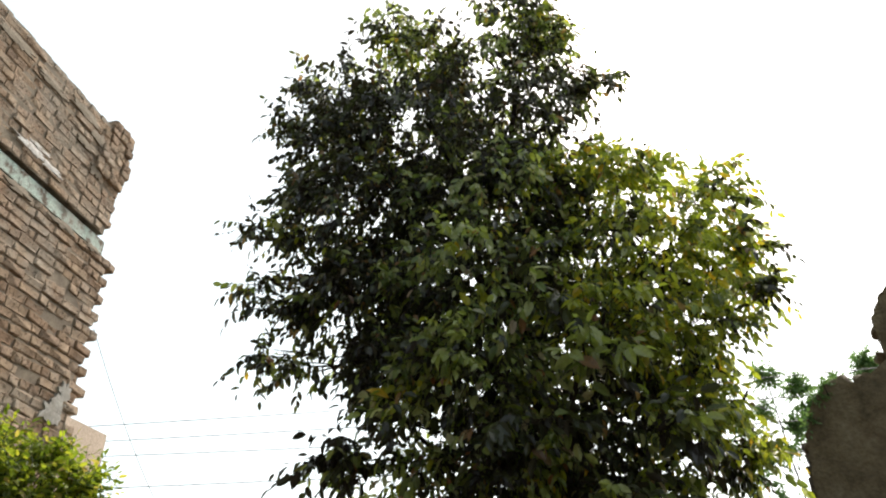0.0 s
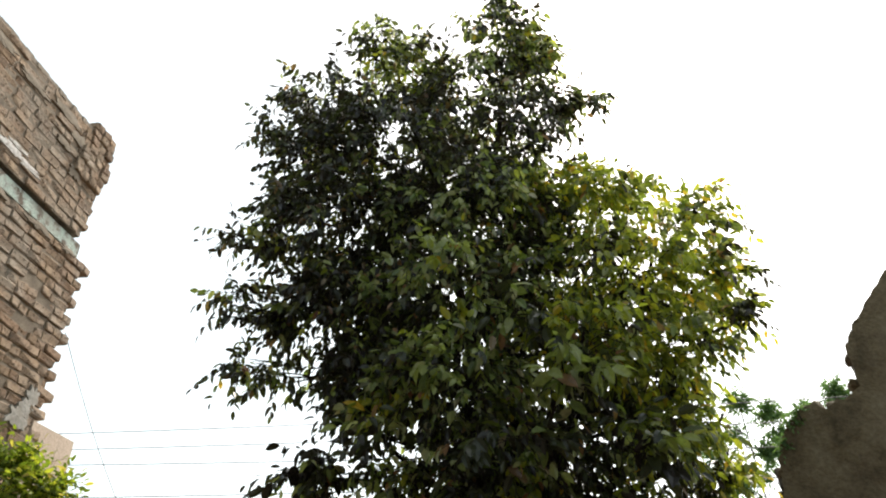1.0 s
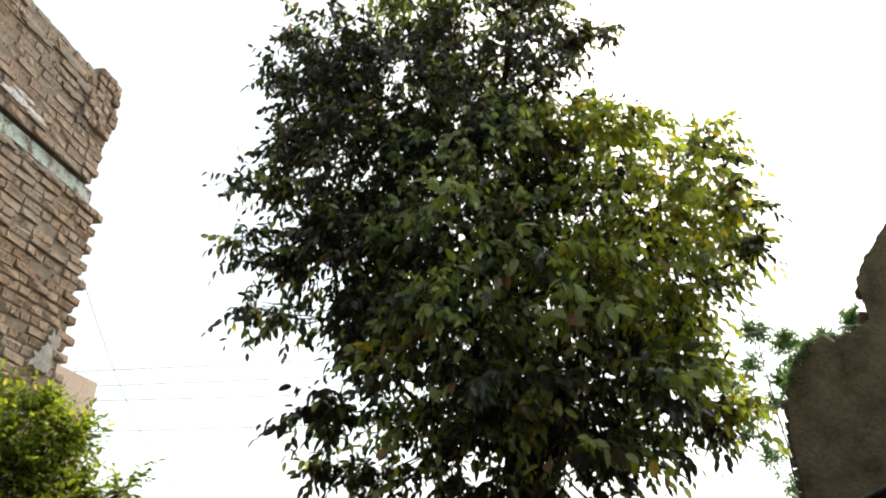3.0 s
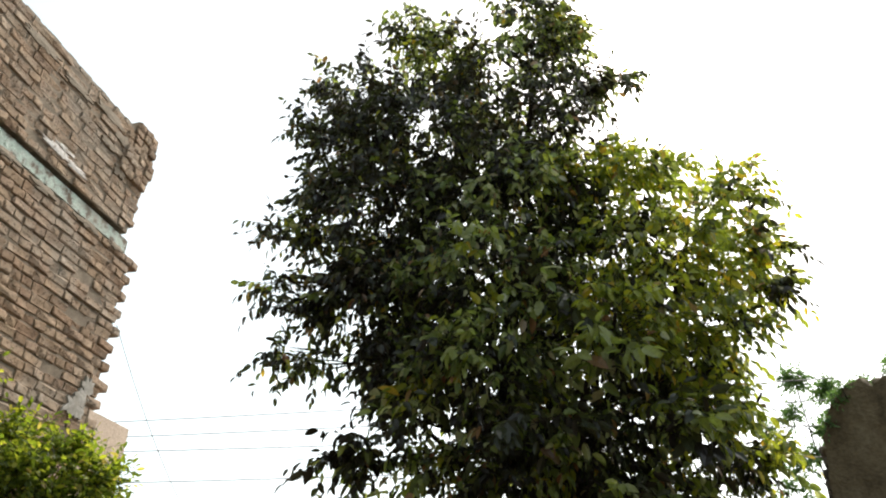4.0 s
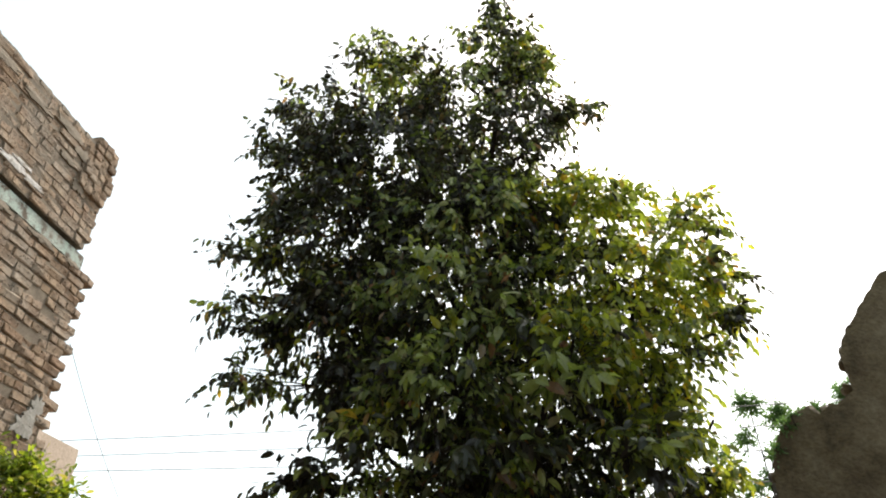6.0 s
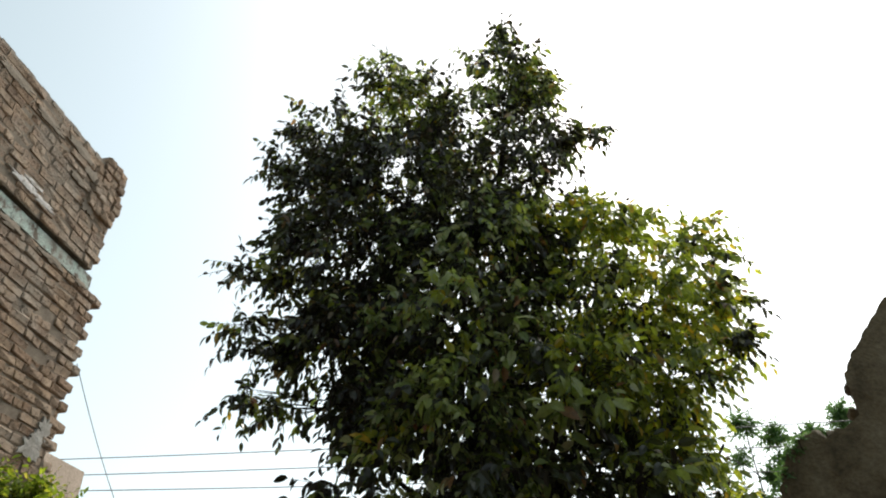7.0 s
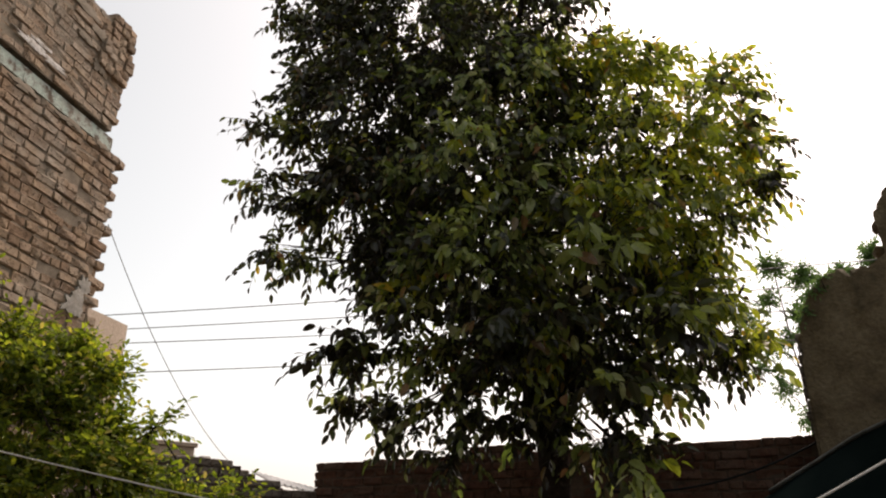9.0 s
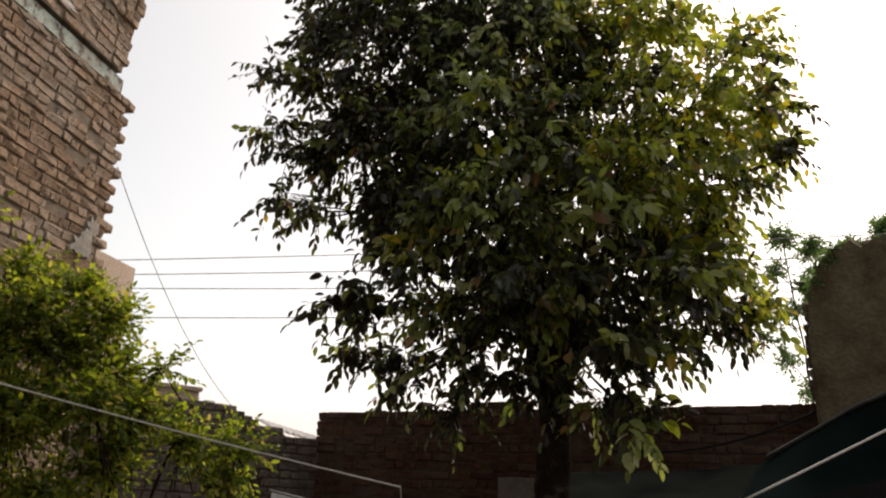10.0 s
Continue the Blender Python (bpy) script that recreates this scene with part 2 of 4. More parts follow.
def brick_variants(name, length, height, depth, mat, count, rng):
    """A few worn bricks with chamfered, slightly skewed corners, centred on the front face's middle."""
    out = []
    for _ in range(count):
        bm = bmesh.new()
        box(bm, -length / 2, length / 2, -depth, 0, -height / 2, height / 2, cut=0.010)
        for v in bm.verts:
            v.co += Vector((rng.uniform(-1, 1) * 0.009, rng.uniform(-1, 1) * 0.008, rng.uniform(-1, 1) * 0.0055))
        me = bpy.data.meshes.new(name)
        bm.to_mesh(me)
        bm.free()
        me.materials.append(mat)
        out.append(me)
    return out


COURSE, STRETCH, HEAD, JOINT = 0.083, 0.228, 0.110, 0.005


def courses(length, z0, z1, rng, start=lambda row: 0.0, end=None, headers=2):
    """Rows of bricks on a wall face: (row, left, width, height of the middle)."""
    rows = int(round((z1 - z0) / COURSE))
    for row in range(rows):
        zc = z0 + (row + 0.5) * COURSE
        x = start(row)
        stop = end(row) if end else length
        head = row % headers == 0
        if head:
            x -= rng.uniform(0, 0.02)
        while x < stop - 0.04:
            w = HEAD if (head and rng.random() < 0.8) or (not head and rng.random() < 0.18) else STRETCH
            w = min(w * rng.uniform(0.88, 1.1), stop - x)
            yield row, x, w, zc
            x += w + JOINT


def lay(rows, m, parent, sets, rng, proud=0.007, limit=300, near=None, joined=None, skip=0.0):
    """Lay bricks as objects of their own on shared meshes; those past the limit go into one mesh."""
    placed, rest = 0, bmesh.new()
    todo = list(rows)
    if near:
        todo.sort(key=near)
    for row, x, w, zc in todo:
        if rng.random() < skip:
            continue
        out = rng.uniform(-0.008, proud) - (0.016 if rng.random() < 0.05 else 0)
        lie = pose(x + w / 2, out, zc + rng.uniform(-0.003, 0.003) + 0.015 * noise.noise(Vector((x * 1.6, row * 0.35, 3))) + 0.006 * noise.noise(Vector((x * 5.0, row * 1.7, 9))), rng.uniform(-2.2, 2.2), rng.uniform(-2.4, 2.4), rng.uniform(-2.2, 2.2))
        family = sets["s"] if w > 0.15 else sets["h"]
        full = STRETCH if w > 0.15 else HEAD
        mesh = rng.choice(family)
        size = Matrix.Diagonal((w / full, 1, 1, 1))
        if placed < limit:
            b = new("brick", mesh)
            b.parent = parent
            b.matrix_basis = m @ lie @ size
            placed += 1
        else:
            had = len(rest.verts)
            rest.from_mesh(mesh)
            rest.verts.ensure_lookup_table()
            bmesh.ops.transform(rest, matrix=m @ lie @ size, verts=rest.verts[had:])
    if len(rest.verts):
        tagged(part("brickwork", rest, joined, parent), kind="stuff")
    else:
        rest.free()


# ---- ground ----
def build_ground():
    n, verts, faces = 60, [], []
    xs = [math.copysign(abs(u) ** 3, u) * 1500 for u in np.linspace(-1, 1, n)]
    for x in xs:
        for y in xs:
            near = max(0.0, 1 - math.hypot(x, y) / 40)
            verts.append((x, y + 4, GROUND + near * 0.03 * noise.noise(Vector((x, y, 0)))))
    for i in range(n - 1):
        for j in range(n - 1):
            a = i * n + j
            faces.append((a, a + n, a + n + 1, a + 1))
    ob = mesh_object("ground", verts, faces, m_soil, smooth=True)
    tagged(ob, "dry dusty brown earth of the yard and beyond", "ground", kind="structure")


build_ground()

# ---- brick house ----
HOUSE_C, HOUSE_D = (-2.99, 5.84, 0.0), (-0.19, -0.98)
hm = frame_of(HOUSE_C, (-HOUSE_D[0], -HOUSE_D[1]))      # x runs away from the yard's near end, so the wall lies at x < 0
BAND0, BAND1, WALL_TOP, PIER_TOP = 4.70, 4.845, 5.86, 5.95


def build_house():
    rng = random.Random(3)
    house = thing("house", "unplastered tan brick house with a mint cement band and parapet", "house", at=(-4.5, 3.0, GROUND))
    inv = Matrix.Translation((4.5, -3.0, -GROUND))

    def under(ob):
        ob.matrix_parent_inverse = inv
        return ob

    bm = box(bmesh.new(), -9.0, -0.10, -0.22, -0.016, GROUND, BAND0 - 0.002, hm)
    wall = under(part("wall", bm, m_mortar, house))
    bm = box(bmesh.new(), -9.0, -0.24, -0.20, 0.026, BAND1, WALL_TOP - 0.03, hm)
    parapet = under(part("parapet", bm, m_mortar, house))
    # slab edge: a strip of painted cement with a broken lower lip
    bm = bmesh.new()
    n = 120
    for i in range(n):
        a, b = -9.0 + 8.83 * i / n, -9.0 + 8.83 * (i + 1) / n
        box(bm, a, b, -0.24, 0.006 + 0.004 * noise.noise(Vector((a * 9, 0, 0))), BAND0 - 0.012 - 0.02 * max(0, noise.noise(Vector((a * 5, 2, 0)))), BAND1 - 0.035)
    bm.transform(hm)
    under(part("slab_edge", bm, m_band, house, "mint-green painted cement slab edge, chipped"))
    bm = box(bmesh.new(), -9.0, -0.20, -4.2, -0.22, BAND0, BAND1 - 0.01, hm)
    under(part("roof_slab", bm, m_cement, house))
    bm = box(bmesh.new(), -9.0, -8.78, -4.2, -0.22, GROUND, WALL_TOP, hm)
    under(part("wall", bm, m_mortar, house))
    bm = box(bmesh.new(), -0.33, -0.11, -4.2, -0.24, GROUND, BAND0 - 0.01, hm)
    under(part("wall", bm, m_mortar, house))
    sets = {"s": brick_variants("brick", STRETCH, 0.073, 0.11, m_brick, 5, rng), "h": brick_variants("brick", HEAD, 0.073, 0.14, m_brick, 4, rng)}
    run = 3.6
    low, high = 0.9, BAND0 - 0.01
    z0 = high - COURSE * int((high - low) / COURSE)
    count = int(round((high - z0) / COURSE))
    teeth = {count - 1: 0.045, count - 15: 0.04}
    tooth = lambda row: teeth.get(row, 0.012 if (count - 1 - row) % 2 == 0 else -0.055) + rng.uniform(-0.02, 0.02)
    rows = [(r, -x - w, w, z) for r, x, w, z in courses(run, z0, high, rng, start=lambda row: -tooth(row))]
    lay(rows, hm, wall, sets, rng, limit=300, near=lambda b: -b[1] * 1.0 + max(0, 3.2 - b[3]) * 3, joined=m_brick_far, skip=0.01)
    # parapet
    top0 = BAND1 + 0.0
    edge = lambda row: 0.19 + rng.uniform(-0.012, 0.012) if row < 6 else 0.50
    rows = [(r, -x - w, w, z) for r, x, w, z in courses(run, top0, WALL_TOP, rng, start=edge)]
    lay(rows, hm @ Matrix.Translation((0, 0.036, 0)), parapet, sets, rng, limit=150, near=lambda b: -b[1], joined=m_brick_far, skip=0.01)
    # end pier: rough brick ends stacked at the parapet's broken end, a little proud of it
    pier = under(part("end_pier", box(bmesh.new(), -0.46, -0.19, -0.16, 0.035, 5.33, PIER_TOP - 0.05, hm), m_mortar, house))
    rows = []
    for r in range(8):
        z = 5.33 + (r + 0.5) * 0.076
        x = -0.135 - rng.uniform(0, 0.03) - 0.02 * (r < 2)
        for w in (0.105, 0.10, 0.11, 0.08)[: 4 if r < 6 else 3]:
            rows.append((r, x - w, w, z + (0.02 if r > 5 else 0)))
            x -= w + 0.006
    lay(rows, hm @ Matrix.Translation((0, 0.062, 0)), pier, {"s": sets["h"], "h": sets["h"]}, rng, proud=0.02)
    # lumpy mortar on the parapet's top
    bm = bmesh.new()
    for i in range(60):
        a = -3.6 + 3.1 * i / 60
        box(bm, a, a + 0.052, -0.2, 0.026 + 0.012 * rng.random(), WALL_TOP - 0.04, WALL_TOP + 0.006 + 0.016 * noise.noise(Vector((a * 8, 0, 0))))
    bm.transform(hm)
    coping = part("coping", bm, m_coping, house, "crumbling mud mortar coping")
    tagged(coping, "crumbling mud mortar coping", kind="stuff")
    under(coping)
    # smeared cement at the foot of the broken end
    def smear(name, cx, cz, rx, rz, proud, mat, label=""):
        k = 30
        ring = []
        for i in range(k):
            a = 2 * math.pi * i / k
            q = 1 + 0.75 * noise.noise(Vector((math.cos(a) * 2.5 + cx * 9, math.sin(a) * 2.5, cz * 3))) + 0.3 * noise.noise(Vector((math.cos(a) * 8, math.sin(a) * 8, cz * 5)))
            ring.append((cx + rx * q * math.cos(a), proud, cz + rz * q * math.sin(a)))
        verts = [hm @ Vector(v) for v in ring] + [hm @ Vector((v[0], proud - 0.031, v[2])) for v in ring] + [hm @ Vector((cx, proud + 0.005, cz))]
        faces = [(i, (i + 1) % k, 2 * k) for i in range(k)] + [(i + k, (i + 1) % k + k, (i + 1) % k, i) for i in range(k)]
        tagged(under(mesh_object(name, verts, faces, mat, house)), label)

    for cx, cz, rx, rz in ((-0.19, 3.40, 0.06, 0.10), (-0.30, 3.22, 0.10, 0.09), (-0.24, 3.31, 0.06, 0.08)):
        smear("cement_smear", cx, cz, rx, rz, 0.011, m_cement)
    for cx, cz, rx, rz in ((-1.28, 5.00, 0.16, 0.030), (-1.06, 4.985, 0.15, 0.030), (-1.22, 5.055, 0.10, 0.016)):
        smear("limewash_smear", cx, cz, rx, rz, 0.047, m_lime, "whitish smear of limewash")
    for cx, cz, rx, rz in ((-0.62, 5.62, 0.13, 0.05), (-0.85, 5.72, 0.2, 0.04), (-0.55, 5.32, 0.08, 0.07), (-1.3, 5.66, 0.16, 0.035), (-1.75, 5.7, 0.2, 0.04), (-0.78, 5.45, 0.1, 0.03)):
        smear("mortar_smear", cx, cz, rx, rz, 0.046, m_coping)
    for cx, cz, rx, rz in ((-0.7, 4.655, 0.16, 0.03), (-1.25, 4.64, 0.12, 0.035), (-1.7, 4.66, 0.2, 0.03), (-0.3, 4.67, 0.1, 0.025)):
        smear("mortar_smear", cx, cz, rx, rz, 0.012, m_coping)


build_house()


# ---- plastered wall behind the house, and the low plastered block beyond it ----
def build_plaster():
    bm = box(bmesh.new(), -0.085, 0.47, -0.30, -0.002, 2.35, 3.255, hm, 0)
    for v in bm.verts:
        if v.co.z > 1:
            v.co.z += 0.02 * noise.noise(v.co * 9)
    ob = part("wall_plastered", bm, m_plaster, None)
    tagged(ob, "peach plastered stub of wall behind the brick house", "wall", kind="structure")
    # dimness of the wall's foot put in as colour: dark mortar below the plaster
    bm = box(bmesh.new(), 0.0, 0.44, -0.29, -0.02, GROUND, 2.348, hm, 0)
    part("wall_base", bm, m_mortar_dark, ob)
    m = frame_of((-2.85, 6.55, 0), (1.43, 1.38))
    bm = box(bmesh.new(), -0.10, 0.76, -0.50, -0.28, GROUND, 2.315, m, 0.008)
    blk = tagged(part("gatepost", bm, m_plaster, None, "low peach plastered block behind the grey brick wall"), category="wall")
    bm = box(bmesh.new(), -0.12, 0.78, -0.52, -0.26, 2.317, 2.36, m, 0.006)
    part("cap", bm, m_plaster, blk)


build_plaster()


# ---- yard walls ----
FAR0, FAR1 = (-1.43, 7.94, 0), (2.99, 6.215, 0)
FAR_TOP = 2.235


def build_far_wall():
    rng = random.Random(8)
    along = (FAR1[0] - FAR0[0], FAR1[1] - FAR0[1])
    length = math.hypot(*along)
    m = frame_of(FAR0, along)
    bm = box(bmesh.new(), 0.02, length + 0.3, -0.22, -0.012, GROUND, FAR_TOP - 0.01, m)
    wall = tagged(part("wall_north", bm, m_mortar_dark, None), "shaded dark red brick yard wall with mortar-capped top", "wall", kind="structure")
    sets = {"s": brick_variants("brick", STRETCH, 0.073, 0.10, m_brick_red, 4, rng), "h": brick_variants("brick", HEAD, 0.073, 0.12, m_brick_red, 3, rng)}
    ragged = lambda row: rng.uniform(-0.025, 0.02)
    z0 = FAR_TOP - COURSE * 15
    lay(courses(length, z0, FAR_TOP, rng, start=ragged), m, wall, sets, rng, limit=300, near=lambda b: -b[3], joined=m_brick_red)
    # loose bricks and rubble along the top
    for x in (1.82, 1.96, 2.08, 2.22):
        b = new("loose_brick", rng.choice(sets["h"] if x < 0.5 else sets["s"]))
        b.matrix_basis = m @ pose(x, -0.02, FAR_TOP + 0.036, 0, rng.uniform(-3, 3), rng.uniform(-25, 25))
        tagged(b, "loose dusty red brick lying on the wall", "brick", "loose bricks on the wall")


def build_left_wall():
    rng = random.Random(12)
    a, b = (-2.85, 6.55, 0), (-1.40, 7.93, 0)
    along = (b[0] - a[0], b[1] - a[1])
    length = math.hypot(*along)
    m = frame_of(a, along)
    steps = [(0.0, 2.20), (0.62, 2.18), (0.80, 2.165), (1.12, 2.10), (1.28, 2.04), (1.42, 1.985), (1.60, 1.95), (1.80, 1.905)]

    def top(x):
        return [z for s, z in steps if x >= s - 1e-6][-1]

    wall = None
    for (s, z), nxt in zip(steps, [q[0] for q in steps[1:]] + [length]):
        bm = box(bmesh.new(), s, nxt, -0.2, -0.012, GROUND, z - 0.02, m)
        if wall is None:
            wall = tagged(part("wall_west", bm, m_mortar_dark, None), "grey-brown brick yard wall with a broken stepped top", "wall", kind="structure")
        else:
            part("wall_core", bm, m_mortar_dark, wall)
    sets = {"s": brick_variants("brick", STRETCH, 0.073, 0.10, m_brick_grey, 4, rng), "h": brick_variants("brick", HEAD, 0.073, 0.12, m_brick_grey, 3, rng)}
    rows = [r for r in courses(length, 2.20 - COURSE * 16, 2.20, rng) if r[3] < top(r[1] + r[2] * 0.6) + 0.02]
    lay(rows, m, wall, sets, rng, limit=300, joined=m_brick_grey)
    bm = box(bmesh.new(), 0.70, 0.82, -0.15, -0.02, 2.155, 2.215, m, 0.02)
    tagged(part("mortar_lump", bm, m_cement, None), "lump of grey mortar on the broken wall", "rubble")
    # pale fibre-cement roof sheet beyond the wall
    verts, faces, nx = [], [], 60
    for i in range(nx):
        s = 1.95 + 1.2 * i / (nx - 1)
        for q, (y, z) in enumerate(((-0.85, 2.10 - 0.165 * (s - 2.06)), (-1.3, 2.245 - 0.165 * (s - 2.06)))):
            verts.append(m @ Vector((s, y, z - 0.012 + 0.014 * math.sin(i * 1.6))))
    verts += [v - Vector((0, 0, 0.01)) for v in verts]
    k = 2 * nx
    for i in range(nx - 1):
        faces += [(2 * i, 2 * i + 2, 2 * i + 3, 2 * i + 1), (k + 2 * i + 1, k + 2 * i + 3, k + 2 * i + 2, k + 2 * i), (2 * i, k + 2 * i, k + 2 * i + 2, 2 * i + 2)]
    shed = thing("shed", "low shed with a pale grey fibre-cement roof behind the wall", "shed", at=(0, 0, GROUND))
    ob = mesh_object("roof_sheet", verts, faces, m_roof, shed)
    ob.matrix_parent_inverse = Matrix.Translation((0, 0, -GROUND))
    bm = box(bmesh.new(), 1.98, 3.12, -1.28, -0.90, GROUND, 1.90, m)
    part("wall", bm, m_plaster, shed).matrix_parent_inverse = Matrix.Translation((0, 0, -GROUND))


def build_right_wall():
    """Ruined mud-plastered wall; its broken outline steps up towards the yard's near end."""
    m = frame_of((2.91, 6.06, 0), (0.85, -0.53))
    outline = [(0.02, 1.2), (0.018, 2.21), (0.025, 2.66), (0.05, 3.09), (0.12, 3.28), (0.20, 3.42), (0.33, 3.52), (0.44, 3.54), (0.49, 3.45), (0.53, 3.46),
               (0.60, 3.54), (0.645, 3.52), (0.67, 3.50), (0.795, 3.62), (0.80, 3.80), (0.775, 3.95), (0.815, 4.05), (1.03, 4.33), (1.27, 4.61), (1.6, 4.66), (2.2, 4.7), (6.0, 4.7)]
    # columns of the wall: for each height the outline's left edge
    dense = []
    for (a, b), (c, d) in zip(outline, outline[1:]):
        k = max(1, int(math.hypot(c - a, d - b) / 0.03))
        for i in range(k if c < 2.3 else 3):
            f = i / (k if c < 2.3 else 3)
            x, z = a + (c - a) * f, b + (d - b) * f
            j = 0.018 if x < 2 else 0
            dense.append((x + j * noise.noise(Vector((x * 14, z * 14, 1))), z + j * noise.noise(Vector((x * 14, z * 14, 7)))))
    loop = [(0.03, GROUND)] + dense + [(6.0, 4.7), (6.0, GROUND)]
    bm = bmesh.new()
    face = bm.faces.new([bm.verts.new((x, 0, z)) for x, z in loop])
    bmesh.ops.triangulate(bm, faces=[face])
    for _ in range(3):
        long = [e for e in bm.edges if e.calc_length() > 0.16 and min(v.co.x for v in e.verts) < 2.4]
        bmesh.ops.subdivide_edges(bm, edges=long, cuts=1)
        bmesh.ops.triangulate(bm, faces=bm.faces[:])
    back = bmesh.ops.extrude_face_region(bm, geom=bm.faces[:])
    for v in [g for g in back["geom"] if isinstance(g, bmesh.types.BMVert)]:
        v.co.y -= 0.32
    for v in bm.verts:
        if v.co.y > -0.1:
            v.co.y += 0.03 * noise.noise(v.co * 2.2) + 0.012 * noise.noise(v.co * 9)
    bmesh.ops.recalc_face_normals(bm, faces=bm.faces[:])
    bm.transform(m)
    ob = part("wall_east", bm, m_mud, None)
    tagged(ob, "ruined brown mud-plastered wall with a jagged broken top", "wall", kind="structure")
    # exposed brick ends up the broken edge
    rng = random.Random(4)
    sets = brick_variants("brick", HEAD, 0.07, 0.2, m_brick_grey, 3, rng)
    for i in range(9):
        b = new("brick", rng.choice(sets))
        b.parent = ob
        b.matrix_basis = m @ pose(0.030 + rng.uniform(-0.012, 0.012) + 0.004 * i, -0.05, 2.28 + i * 0.094, 0, rng.uniform(-3, 3), rng.uniform(-6, 6))


    # rounded clods of weathered mud along the broken top
    for x, z, r in ((0.36, 3.50, 0.075), (0.43, 3.51, 0.07), (0.58, 3.49, 0.07), (0.64, 3.48, 0.06), (0.22, 3.40, 0.06), (0.11, 3.24, 0.05), (0.05, 3.02, 0.05), (0.79, 3.90, 0.05), (0.76, 3.66, 0.05), (0.92, 4.17, 0.05)):
        bm = bmesh.new()
        bmesh.ops.create_icosphere(bm, subdivisions=3, radius=1.0)
        for v in bm.verts:
            p = Vector((v.co.x * r, v.co.y * 0.13, v.co.z * r * 0.9)) + Vector((x, -0.13, z))
            v.co = p + 0.022 * noise.noise_vector(p * 13) + 0.008 * noise.noise_vector(p * 40)
        bm.transform(m)
        part("clod", bm, m_mud, ob)


def build_unseen_wall():
    # unseen wall, added to block sky light and darken the camera-facing sides
    bm = box(bmesh.new(), -5.2, 7.4, -3.4, -3.2, GROUND, 4.6)
    tagged(part("wall_unseen", bm, m_mud, None), "unseen tall mud-plastered wall added behind the camera to block sky light", "wall", kind="structure")


build_far_wall()
build_left_wall()
build_right_wall()
build_unseen_wall()


# ---- foliage ----
def leaf_shape(fold=0.25, droop=0.25, wide=0.24):
    """One elliptic blade along +x, length 1, folded along the midrib: vertices and faces."""
    v = [(0, 0, 0)]
    for x, w in ((0.17, 0.74 * wide), (0.48, wide), (0.80, 0.66 * wide)):
        z = -droop * x * x
        v += [(x, -w, z + fold * w), (x, 0, z), (x, w, z + fold * w)]
    v.append((1, 0, -droop))
    f = [(0, 1, 2), (0, 2, 3), (1, 4, 5, 2), (2, 5, 6, 3), (4, 7, 8, 5), (5, 8, 9, 6), (7, 10, 8), (8, 10, 9)]
    return np.array(v), f


LEAF_V, LEAF_F = leaf_shape(0.32, 0.24, 0.24)


def turn_to(direction, spin):
    """Rotation that lays +x along direction, turned by spin about it."""
    d = direction / np.linalg.norm(direction)
    side = np.cross(d, (0, 0, 1.0))
    n = np.linalg.norm(side)
    side = side / n if n > 1e-3 else np.array((1.0, 0, 0))
    up = np.cross(side, d)
    c, s = math.cos(spin), math.sin(spin)
    return np.stack([d, c * side + s * up, c * up - s * side], 1)


def sprays(clumps, rng, per, leaf, leaflets, hang, spread, surface_bias=0.55, axis_at=None, twigs=None, gaps=-0.6):
    """Arching twigs all over and inside the clumps, each with two ranks of hanging leaves: (place, rotation, length,
    clump number, twig's tone).
    """
    out = []
    for number, (cx, cy, cz, rx, ry, rz) in enumerate(clumps):
        amount = int(per * (rx * ry + ry * rz + rx * rz) / 3 * 10) + 2
        rx, ry, rz = (max(r - 0.85 * spread, 0.3 * r) for r in (rx, ry, rz))
        for _ in range(amount):
            d = rng.normal(size=3)
            d /= np.linalg.norm(d)
            r = rng.uniform(0.2, 1.0) ** surface_bias
            lump = 1 + 0.28 * noise.noise(Vector((cx + d[0] * 1.7, cy + d[1] * 1.7, cz + d[2] * 1.7)))
            p = np.array((cx, cy, cz)) + d * r * lump * (rx, ry, rz)
            if rx > 0.15 and noise.noise(Vector(p * 3.1)) < gaps:
                continue
            axis = d * 0.75 + rng.normal(size=3) * 0.45
            if axis_at is not None:
                away = p - np.array((axis_at[0], axis_at[1], p[2]))
                axis += 0.3 * away / (np.linalg.norm(away) + 1e-6)
            axis[2] += 0.40 - 0.5 * hang
            axis /= np.linalg.norm(axis)
            size = leaf * rng.uniform(0.75, 1.25)
            reach = spread * rng.uniform(0.7, 1.3)
            k = max(3, leaflets + int(rng.integers(-2, 3)))
            twig_tone = rng.random()
            side = np.cross(axis, (0.2, 0.1, 1.0))
            side /= np.linalg.norm(side) + 1e-6
            bend = lambda u: p + axis * reach * u + np.array((0, 0, -0.45 * hang * reach * u * u))
            if twigs is not None:
                twigs.append([bend(-0.25), bend(0.4), bend(0.97)])
            for i in range(k):
                u = (i + 0.6) / k
                way = axis * 0.5 + side * (1 if i % 2 else -1) * rng.uniform(0.45, 0.95) + rng.normal(size=3) * 0.36
                way[2] -= hang * rng.uniform(0.6, 1.5)
                if i == k - 1:
                    way = axis + rng.normal(size=3) * 0.2
                    way[2] -= hang * 0.8
                out.append((bend(u), turn_to(way, rng.uniform(-1.2, 1.2)), size * rng.uniform(0.8, 1.15) * (1.08 - 0.3 * abs(u - 0.45)), number, twig_tone))
    return out


